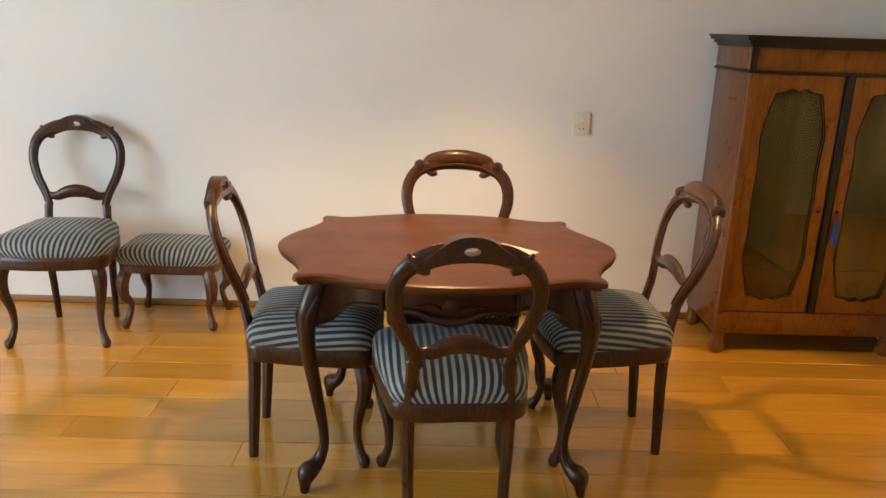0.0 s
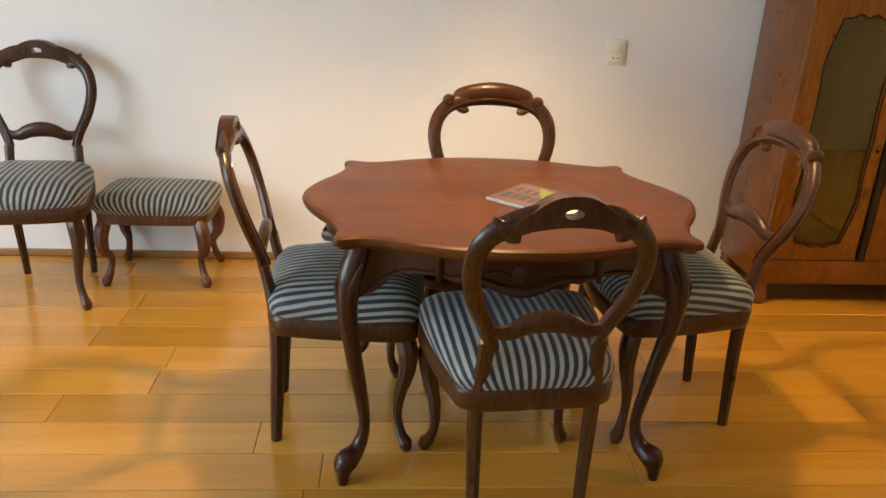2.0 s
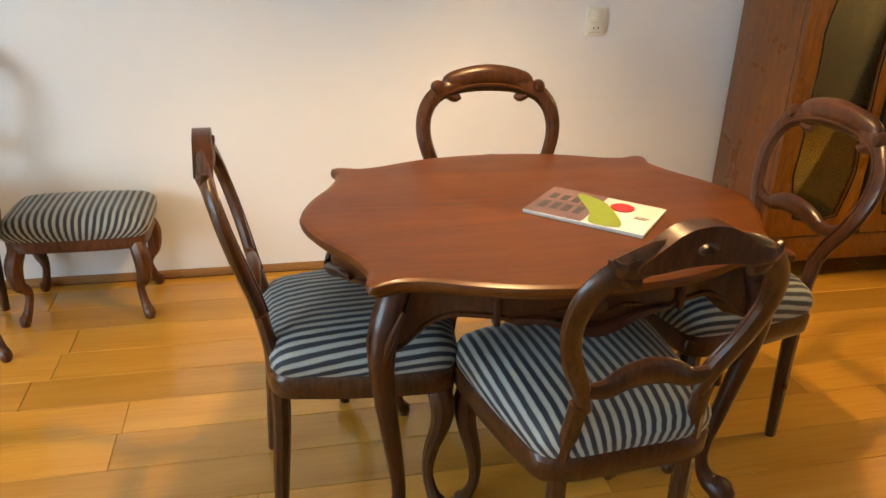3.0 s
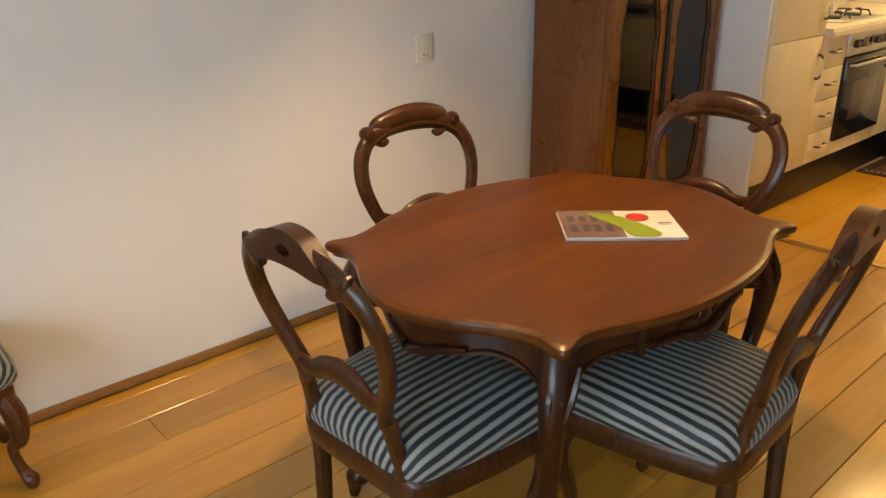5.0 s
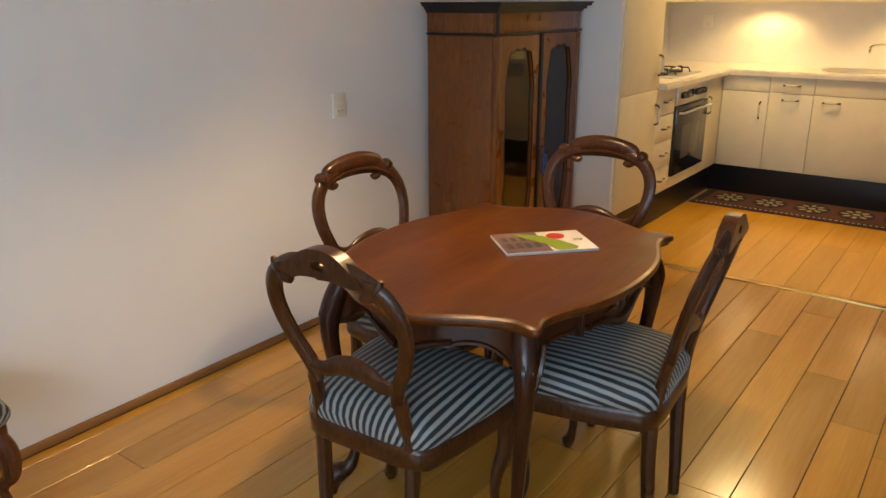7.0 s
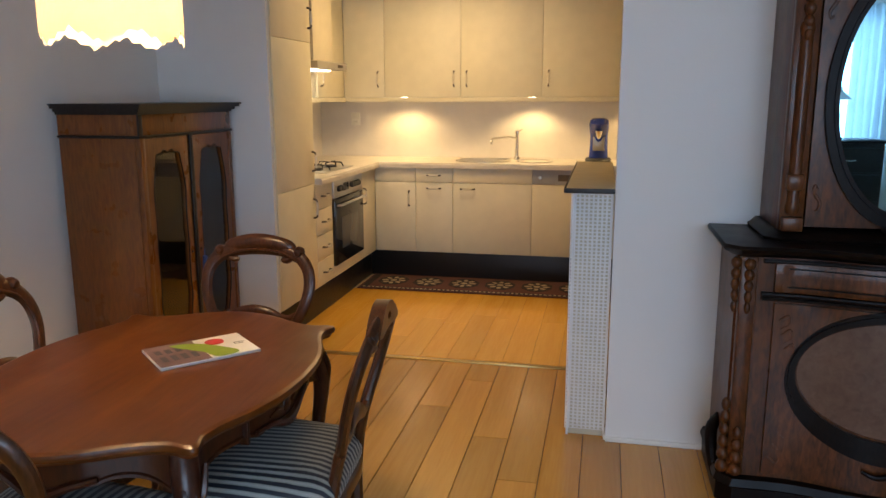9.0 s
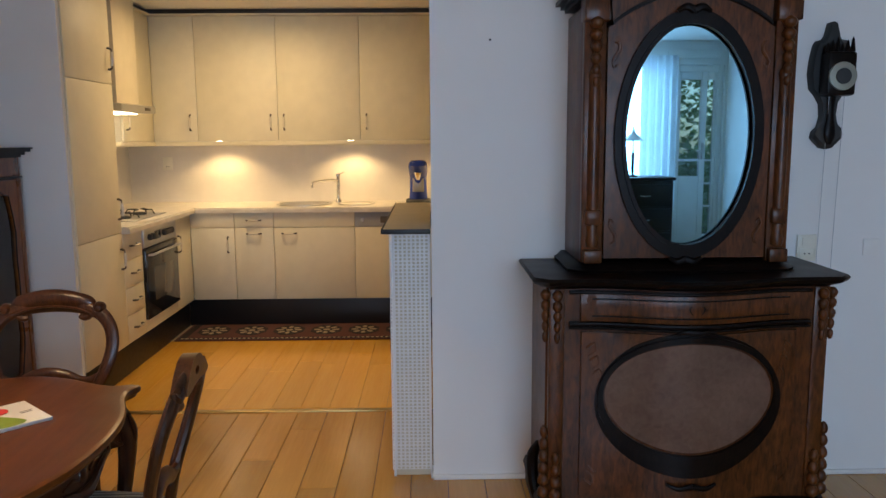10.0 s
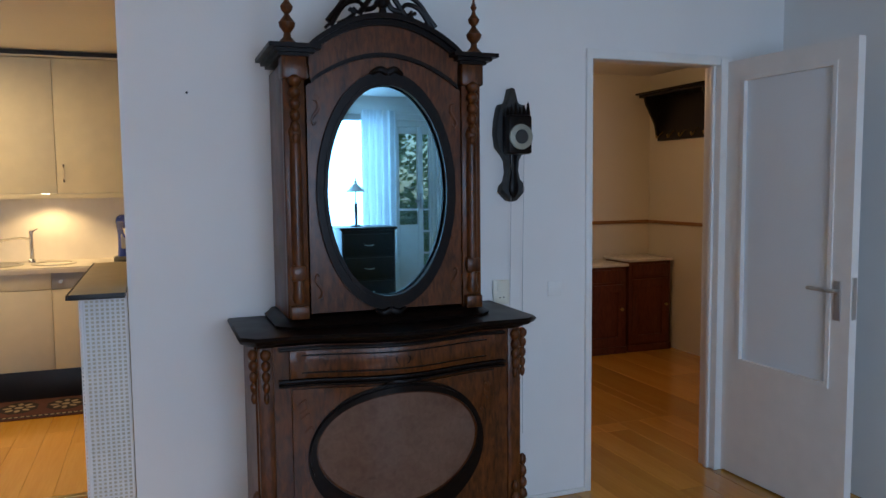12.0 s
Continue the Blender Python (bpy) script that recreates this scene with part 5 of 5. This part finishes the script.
part("dial", boxes((0.2, 0.31, -ND - 0.014, -ND - 0.011, 0.81, 0.865), bevel=0.002), BLACKGLASS, ov)
od = part("oven_door", boxes((0.004, 0.628, -ND - 0.018, -ND + 0.02, 0.305, 0.768), bevel=0.005), BLACKGLASS, ov, "black glass oven door")
part("oven_window", boxes((0.02, 0.612, -ND - 0.0205, -ND - 0.017, 0.325, 0.71), bevel=0.002), BLACKGLASS, od, "dark oven glass")
part("inner_glass", boxes((0.13, 0.5, -ND - 0.022, -ND - 0.02, 0.41, 0.63), bevel=0.001), plain("oven_glass_inner", (0.09, 0.085, 0.075), 0.1), od)
part("handle", sweep(bmesh.new(), [(0.05, -ND - 0.02, 0.725, 0.008, 0.008), (0.05, -ND - 0.055, 0.73, 0.009, 0.009), (0.58, -ND - 0.055, 0.73, 0.009, 0.009), (0.58, -ND - 0.02, 0.725, 0.008, 0.008)], 8, up=(0, 0, 1)), STEEL, od)

lshape = [(2.973, 3.03), (KX - 0.025, 3.03), (KX - 0.025, 0.6), (KEAST, 0.6), (KEAST, NORTH), (2.973, NORTH)]
wt = bmesh.new()
f = wt.faces.new([wt.verts.new((x, y, KT)) for x, y in lshape])
r = bmesh.ops.extrude_face_region(wt, geom=[f])
for v in r["geom"]:
    if isinstance(v, bmesh.types.BMVert):
        v.co.z = 0.946
bmesh.ops.bevel(wt, geom=[e for e in wt.edges if e.verts[0].co.z > 0.94 and e.verts[1].co.z > 0.94], offset=0.01, segments=3, affect="EDGES")
tagged(new("worktop", finish(wt, WORKTOP)), "pale speckled L-shaped kitchen worktop", "worktop")
tagged(new("trim", finish(boxes((KEAST - 0.012, KEAST - 0.002, KSOUTH, NORTH - 0.012, 0.946, 1.44), (2.975, KEAST, NORTH - 0.012, NORTH - 0.002, 0.946, 1.6)), TILE)), "pale smooth splashback panel behind the worktop", "splashback", kind="structure")

hob = thing("gas_hob", pose(3.59, 3.36, 0.946), "steel four-burner gas hob with black grates", "hob")
part("plate", boxes((-0.29, 0.29, -0.24, 0.24, 0, 0.008), bevel=0.004), STEEL, hob)
for sx in (-1, 1):
    for sy in (-1, 1):
        part("burner", lathe(bmesh.new(), [(0.045, 0.008), (0.045, 0.018), (0.03, 0.024), (0.002, 0.026)], (0.14 * sx, 0.11 * sy, 0), 16), BLACK, hob)
    g = bmesh.new()
    for sy in (-1, 1):
        for a in (0, 1, 2, 3):
            c, s = math.cos(a * math.pi / 2), math.sin(a * math.pi / 2)
            sweep(g, [(0.14 * sx + 0.12 * c, 0.11 * sy + 0.1 * s, 0.012, 0.005, 0.005), (0.14 * sx + 0.1 * c, 0.11 * sy + 0.085 * s, 0.042, 0.005, 0.005), (0.14 * sx + 0.025 * c, 0.11 * sy + 0.02 * s, 0.044, 0.005, 0.005)], 6, up=(s + 0.01, c, 0.1))
    part("grate", g, BLACK, hob)

hd = thing("cooker_hood", pose(3.6, NORTH, 0), "cream and steel chimney cooker hood", "hood")
HF = -(NORTH - 3.16)
part("canopy", stack(bmesh.new(), [[(-0.3, HF, 1.65), (0.3, HF, 1.65), (0.3, 0, 1.65), (-0.3, 0, 1.65)], [(-0.3, HF, 1.695), (0.3, HF, 1.695), (0.3, 0, 1.695), (-0.3, 0, 1.695)], [(-0.29, HF + 0.01, 1.7), (0.29, HF + 0.01, 1.7), (0.29, 0, 1.7), (-0.29, 0, 1.7)]]), STEEL, hd, "steel canopy")
part("chimney", boxes((-0.19, 0.19, HF + 0.07, 0, 1.7, 2.415), bevel=0.004), CREAMSIDE, hd)
part("light", boxes((-0.22, 0.22, HF + 0.1, HF + 0.25, 1.643, 1.649), bevel=0.001), SPOTGLOW, hd, "lit hood lamp")
part("switch_panel", boxes((0.1, 0.2, HF - 0.003, HF + 0.001, 1.664, 1.684), bevel=0.001), PEWTER, hd)

UZ0, UZ1, UX = 1.455, 2.415, 4.53
uf = KEAST - UX
for y0, y1, hx in ((3.40, 3.056, 0.29), (3.056, 2.422, 0.58), (2.422, 1.772, 0.05), (1.772, 1.14, 0.05), (1.14, 0.6, 0.05)):
    w = y0 - y1
    unit("wall_cabinet", pose(KEAST, y0, 0, 0, 0, -90), w, uf, UZ0, UZ1, [(0, w, UZ0, UZ1, ("v", hx, 1.6), CREAM)], "cream wall cabinet above the worktop", "cream wall cabinets")
unit("wall_cabinet", pose(3.92, NORTH, 0), UX - 3.92, NORTH - 3.40, UZ0, UZ1, [(0, UX - 3.92, UZ0, UZ1, ("v", 0.05, 1.6), CREAM)], "cream wall cabinet beside the cooker hood", "cream wall cabinets")
tagged(new("trim", finish(boxes((UX - 0.012, UX + 0.012, 0.6, 3.41, UZ0 - 0.035, UZ0 - 0.002), (3.3, UX - 0.012, 3.388, 3.41, UZ0 - 0.035, UZ0 - 0.002), bevel=0.003), CREAM)), "cream light rail under the wall cabinets", "light rail", kind="structure")
tagged(new("trim", finish(boxes((UX - 0.03, KEAST, 0.6, 3.39, UZ1 + 0.002, UZ1 + 0.016), (3.92, UX - 0.03, 3.37, NORTH, UZ1 + 0.002, UZ1 + 0.016), (STUB_X + 0.03, 2.96, 3.05, NORTH, 2.417, 2.431), bevel=0.003), CREAM)), "cream cornice on the kitchen cabinets", "cornice", kind="structure")
# solid black boxes in place of the gap: its shade is their colour
tagged(new("trim", finish(boxes((UX + 0.02, KEAST, 0.6, 3.42, UZ1 + 0.018, TOP), (3.94, UX + 0.02, 3.42, NORTH, UZ1 + 0.018, TOP)), PLINTH_GAP)), "black filler standing in for the shadow gap above the kitchen cabinets", "trim", kind="structure")
for y in (2.92, 1.86, 0.95):
    s = tagged(new("under_cabinet_spot", finish(lathe(bmesh.new(), [(0.024, 1.448), (0.028, 1.45), (0.028, 1.455)], (4.64, y, 0), 16), SPOTGLOW)), "small lit halogen spot under the wall cabinet", "lamp", "cabinet spots")

sk = thing("sink", pose(4.57, 2.12, 0.947), "round stainless steel sink with a draining tray", "sink")
part("rim", ring_plate(bmesh.new(), ellipse(0, 0.12, 0.215, 0.225), ellipse(0, 0.12, 0.185, 0.195), lambda u, v, d: Vector((u, v, d)), 0.0, 0.006), STEEL, sk)
part("bowl", lathe(bmesh.new(), [(0.18, 0.004), (0.17, 0.0015), (0.02, 0.001)], (0, 0.12, 0), 28), STEEL, sk)
part("drainer", ring_plate(bmesh.new(), ellipse(0, -0.3, 0.18, 0.15), ellipse(0, -0.3, 0.15, 0.12), lambda u, v, d: Vector((u, v, d)), 0.0, 0.006), STEEL, sk)
fc = thing("faucet", pose(4.74, 1.985, 0.947), "chrome kitchen tap with a long spout", "tap")
part("column", lathe(bmesh.new(), [(0.026, 0.0), (0.024, 0.02), (0.015, 0.03), (0.015, 0.2), (0.018, 0.22), (0.015, 0.235), (0.006, 0.24)], n=14), CHROME, fc)
part("spout", sweep(bmesh.new(), spline([(0, 0, 0.17, 0.01, 0.01), (-0.05, 0.06, 0.185, 0.009, 0.009), (-0.13, 0.15, 0.18, 0.009, 0.009), (-0.16, 0.185, 0.17, 0.009, 0.009), (-0.165, 0.19, 0.13, 0.01, 0.01)], 4), 8, up=(0, 0, 1)), CHROME, fc)
part("lever", sweep(bmesh.new(), [(0, 0, 0.225, 0.008, 0.008), (-0.02, -0.02, 0.235, 0.007, 0.007), (-0.06, -0.05, 0.25, 0.005, 0.005)], 7), CHROME, fc)

cf = thing("coffee_machine", pose(4.58, 1.32, 0.947), "blue coffee pod machine with a steel front on the worktop", "coffee machine")
part("base", stack(bmesh.new(), [[(p[0] * k, p[1] * k, z) for p in spline([(-0.17, 0), (-0.13, 0.08), (0, 0.1), (0.12, 0.09), (0.14, 0), (0.12, -0.09), (0, -0.1), (-0.13, -0.08)], 4, True)] for k, z in ((1, 0), (1, 0.022), (0.95, 0.03))]), BLACK, cf)
body = bmesh.new()
rings = []
for z, cx, a, b in ((0.03, 0.07, 0.06, 0.075), (0.12, 0.06, 0.055, 0.07), (0.2, 0.05, 0.06, 0.068), (0.26, 0.0, 0.105, 0.075), (0.3, -0.02, 0.125, 0.078), (0.33, -0.01, 0.1, 0.07), (0.345, 0.0, 0.06, 0.05)):
    rings.append([(cx + a * math.cos(t), b * math.sin(t), z) for t in np.linspace(0, 2 * math.pi, 24, endpoint=False)])
part("body", stack(body, rings), BLUEPL, cf)
part("spout", lathe(bmesh.new(), [(0.012, 0.19), (0.02, 0.21), (0.03, 0.25)], (-0.08, 0, 0), 12), CHROME, cf)
part("front_panel", boxes((-0.002, 0.012, -0.045, 0.045, 0.09, 0.2), bevel=0.006), STEEL, cf)
part("water_tank", boxes((0.12, 0.17, -0.07, 0.07, 0.03, 0.27), bevel=0.015), GREYPL, cf)

kl = thing("ceiling_lamp", pose(3.62, 2.46, TOP), "round opal glass ceiling lamp, lit", "lamp")
part("base_ring", lathe(bmesh.new(), [(0.165, -0.02), (0.17, -0.01), (0.165, 0.0)], n=32), STEEL, kl)
part("glass_dome", lathe(bmesh.new(), [(0.002, -0.075), (0.06, -0.072), (0.11, -0.058), (0.145, -0.038), (0.158, -0.018)], n=32), BULB, kl, "lit opal glass dome")

# runner rug with a row of medallions
rg = thing("runner_rug", pose(4.14, 2.03, 0.003), "wine red patterned runner rug with cream medallions", "rug")
part("field", boxes((-0.28, 0.28, -1.08, 1.08, 0, 0.008), bevel=0.003), RUGRED, rg)
part("border", ring_plate(bmesh.new(), square_round(0, 0, 0.262, 1.06), square_round(0, 0, 0.215, 1.01), lambda u, v, d: Vector((u, v, d)), 0.007, 0.0092), RUGDARK, rg)
for x in (-0.238, 0.238):
    dots = bmesh.new()
    for k in range(60):
        y = -1.035 + 2.07 * k / 59
        box(dots, x - 0.008, x + 0.008, y - 0.01, y + 0.01, 0.008, 0.0104)
    part("border_pattern", dots, RUGCREAM, rg)
for k in range(7):
    y = -0.86 + 0.287 * k
    md = part("medallion", stack(bmesh.new(), [[(0.15 * math.cos(a), y + 0.125 * math.sin(a), z) for a in [math.pi / 8 + math.pi / 4 * i for i in range(8)]] for z in (0.0075, 0.0095)]), RUGDARK, rg)
    pet = bmesh.new()
    for i in range(8):
        a = math.pi / 4 * i
        cx, cy = 0.085 * math.cos(a), 0.07 * math.sin(a)
        pts = [(cx + 0.03 * math.cos(a) * c - 0.018 * math.sin(a) * s, y + cy + 0.03 * math.sin(a) * c + 0.018 * math.cos(a) * s) for c, s in [(math.cos(t), math.sin(t)) for t in np.linspace(0, 2 * math.pi, 8, endpoint=False)]]
        stack(pet, [[(px, py, z) for px, py in pts] for z in (0.009, 0.0108)])
    lathe(pet, [(0.028, 0.009), (0.026, 0.011)], (0, y, 0), 10)
    part("petals", pet, RUGCREAM, md)
fr = bmesh.new()
for k in range(56):
    x = -0.275 + 0.01 * k
    sweep(fr, [(x, 1.08, 0.004, 0.0016, 0.0016), (x + random.uniform(-0.008, 0.008), 1.125, 0.002, 0.0012, 0.0012)], 4)
part("fringe", fr, RUGCREAM, rg)

# ---- hall ----
def hall_cabinet(y0, y1, h, group):
    c = thing("hall_cabinet", pose(HALL_E, (y0 + y1) / 2, 0, 0, 0, -90), "low dark red-brown cabinet with a white marble top", "cabinet", group)
    w = abs(y1 - y0) / 2
    part("body", boxes((-w, w, -0.4, -0.02, 0.0, h - 0.025), bevel=0.004), HALLW, c)
    part("top", boxes((-w - 0.015, w + 0.015, -0.42, -0.005, h - 0.025, h), bevel=0.006), MARBLE, c, "white marble top")
    part("plinth", boxes((-w - 0.008, w + 0.008, -0.408, -0.02, 0.0, 0.06), bevel=0.006), HALLW, c)
    part("drawer", boxes((-w + 0.03, w - 0.03, -0.41, -0.39, h - 0.16, h - 0.05), bevel=0.005), HALLW, c)
    d = part("door", ring_plate(bmesh.new(), square_round(0, h / 2 - 0.05, w - 0.03, h / 2 - 0.13), square_round(0, h / 2 - 0.05, w - 0.09, h / 2 - 0.2), lambda u, v, q: Vector((u, -0.4 - q, v)), -0.005, 0.012), HALLW, c)
    part("knob", lathe(bmesh.new(), [(0.012, -0.44), (0.014, -0.43), (0.006, -0.41)], (w - 0.06, 0, h / 2), 10, "y"), BRASS, d)
    return c


hall_cabinet(-2.25, -2.71, 0.79, "hall cabinets")
hall_cabinet(-2.74, -3.17, 0.825, "hall cabinets")
rk = thing("coat_rack", pose(3.9, HALL_S, 0, 0, 0, 180), "dark wooden wall coat rack with a hat shelf and hooks", "coat rack")
part("backboard", boxes((-0.38, 0.45, -0.025, 0, 1.865, 2.255), bevel=0.006), VITBLACK, rk)
part("shelf", boxes((-0.42, 0.47, -0.2, 0, 2.250, 2.280), (-0.45, 0.47, -0.22, 0, 2.280, 2.295), bevel=0.006), VITBLACK, rk)
for x in (-0.36, 0.42):
    part("bracket", stack(bmesh.new(), [[(x + o, y, z) for y, z in ((0, 1.885), (-0.05, 1.915), (-0.07, 2.015), (-0.17, 2.195), (-0.18, 2.250), (0, 2.250))] for o in (-0.012, 0.012)]), VITBLACK, rk)
for k in range(5):
    x = -0.3 + 0.16 * k
    part("hook", sweep(bmesh.new(), spline([(x, -0.025, 1.945, 0.006, 0.006), (x, -0.06, 1.915, 0.005, 0.005), (x, -0.09, 1.885, 0.005, 0.005), (x, -0.1, 1.915, 0.007, 0.007)], 3), 7, up=(1, 0, 0)), BRASS, rk)
rail = new("trim", finish(boxes((HALL_E - 0.02, HALL_E, HALL_S, KSOUTH - 0.1, 1.115, 1.145), (EAST + 0.1, HALL_E - 0.02, HALL_S, HALL_S + 0.02, 1.115, 1.145), bevel=0.005), SKIRT))
tagged(rail, "wooden dado rail around the hall", "dado rail", kind="structure")

# ---- things by the garden door ----
sc = thing("writing_cabinet", pose(-3.95, -0.9, 0, 0, 0, 90), "black lacquered chest of drawers with pale handles", "chest")
part("body", boxes((-0.28, 0.28, -0.42, 0.0, 0.02, 1.04), bevel=0.006), VITBLACK, sc)
part("top", boxes((-0.3, 0.3, -0.44, 0.0, 1.04, 1.07), bevel=0.006), VITBLACK, sc)
for k in range(4):
    d = part("drawer", boxes((-0.26, 0.26, -0.432, -0.415, 0.06 + 0.24 * k, 0.28 + 0.24 * k), bevel=0.004), VITBLACK, sc)
    part("handle", sweep(bmesh.new(), [(-0.05, -0.43, 0.17 + 0.24 * k, 0.005, 0.005), (0, -0.46, 0.165 + 0.24 * k, 0.005, 0.005), (0.05, -0.43, 0.17 + 0.24 * k, 0.005, 0.005)], 6, up=(0, 0, 1)), STEEL, d)
tl = thing("table_lamp", pose(-3.72, -0.82, 1.07), "slim desk lamp with a white conical shade on the chest", "lamp")
part("base", lathe(bmesh.new(), [(0.06, 0.0), (0.06, 0.012), (0.016, 0.022), (0.012, 0.03), (0.014, 0.05), (0.016, 0.22), (0.011, 0.235), (0.005, 0.26), (0.005, 0.5)], n=16), BLACK, tl)
bm = lathe(bmesh.new(), [(0.1, 0.36), (0.06, 0.4), (0.018, 0.44), (0.012, 0.47)], n=28)
bmesh.ops.delete(bm, geom=[f for f in bm.faces if len(f.verts) > 4], context="FACES")
bmesh.ops.solidify(bm, geom=bm.faces[:], thickness=0.003)
part("shade", bm, TRIMW, tl, "white enamelled conical shade")

fl = thing("floor_lamp", pose(-3.45, 2.5, 0), "brass floor lamp with a cream cloth shade, lit", "lamp")
part("base", lathe(bmesh.new(), [(0.14, 0.0), (0.14, 0.012), (0.05, 0.03), (0.014, 0.05), (0.011, 0.1), (0.011, 1.52)], n=20), BRASS, fl)
bm = lathe(bmesh.new(), [(0.2, 1.52), (0.12, 1.78)], n=32)
bmesh.ops.delete(bm, geom=[f for f in bm.faces if len(f.verts) > 4], context="FACES")
bmesh.ops.solidify(bm, geom=bm.faces[:], thickness=0.003)
part("shade", bm, SHADE, fl, "cream cloth shade")
part("bulb", lathe(bmesh.new(), [(0.01, 1.52), (0.015, 1.54), (0.028, 1.57), (0.024, 1.595), (0.005, 1.605)]), BULB, fl)

# ---- garden hedge ----
hg = bmesh.new()
rng = np.random.RandomState(4)
for k in range(24000):
    x, y, z = -7.2 - rng.rand() * 2.2, -5.5 + 8 * rng.rand(), rng.rand() ** 0.8 * (1.35 + (3.6 if rng.rand() < 0.65 else 0.0))
    s, a, b = 0.05 + 0.06 * rng.rand(), rng.rand() * 6.28, rng.rand() * 2 - 1
    u = Vector((math.cos(a), math.sin(a), b)).normalized() * s
    w = u.cross(Vector((rng.rand() - 0.5, rng.rand() - 0.5, 1))).normalized() * s * 0.6
    c = Vector((x, y, z - 0.12))
    hg.faces.new([hg.verts.new(c - u), hg.verts.new(c + w), hg.verts.new(c + u), hg.verts.new(c - w)])
tagged(new("hedge", finish(hg, LEAF, False)), "leafy green garden hedge and shrubs", "hedge", kind="stuff")


# ---- floor planks ----
def lay(x0, x1, y0, y1, width, lengths, material_, seed, first=None, gap=0.0022):
    """Rows of planks along x with staggered butt joints."""
    rnd = random.Random(seed)
    cache = {}
    y = y1
    while y > y0 + 0.002:
        yb = max(y0, y - (first or width))
        first = None
        x = x0 - rnd.random() * lengths[0]
        while x < x1 - 0.002:
            ln = rnd.choice(lengths)
            a, b = max(x, x0), min(x + ln, x1)
            x += ln
            if b - a < 0.03:
                continue
            key = (round(b - a, 4), round(y - yb, 4))
            L, Wd = b - a - 0.0016, y - yb - gap
            if key not in cache:
                bm = bmesh.new()
                h = gap * 0.64
                stack(bm, [[(-L / 2 + o, -Wd / 2 + o, z), (L / 2 - o, -Wd / 2 + o, z), (L / 2 - o, Wd / 2 - o, z), (-L / 2 + o, Wd / 2 - o, z)] for o, z in ((0, -0.006), (0, -h), (h, 0.0))])
                me = finish(bm, material_, False)
                cache[key] = me
            ob = new("plank", cache[key])
            ob.parent = floor
            ob.location = ((a + b) / 2, (y + yb) / 2, 0.0)
        y = yb


PW_ = 0.158
CUT = 0.158 * 13 + 1.632
lay(WEST, 2.365, SOUTH, NORTH - 0.015, PW_, (0.9, 1.3, 1.7, 2.1), PLANK, 3, NORTH - 0.015 - CUT)
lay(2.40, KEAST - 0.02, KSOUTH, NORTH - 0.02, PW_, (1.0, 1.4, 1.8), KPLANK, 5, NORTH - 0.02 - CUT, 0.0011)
lay(EAST + 0.0, HALL_E, HALL_S, SOUTH, 0.3, (1.2, 1.8), PLANK, 7)
lay(2.365, HALL_E, SOUTH, KSOUTH - 0.1, 0.3, (1.2, 1.8), PLANK, 8)
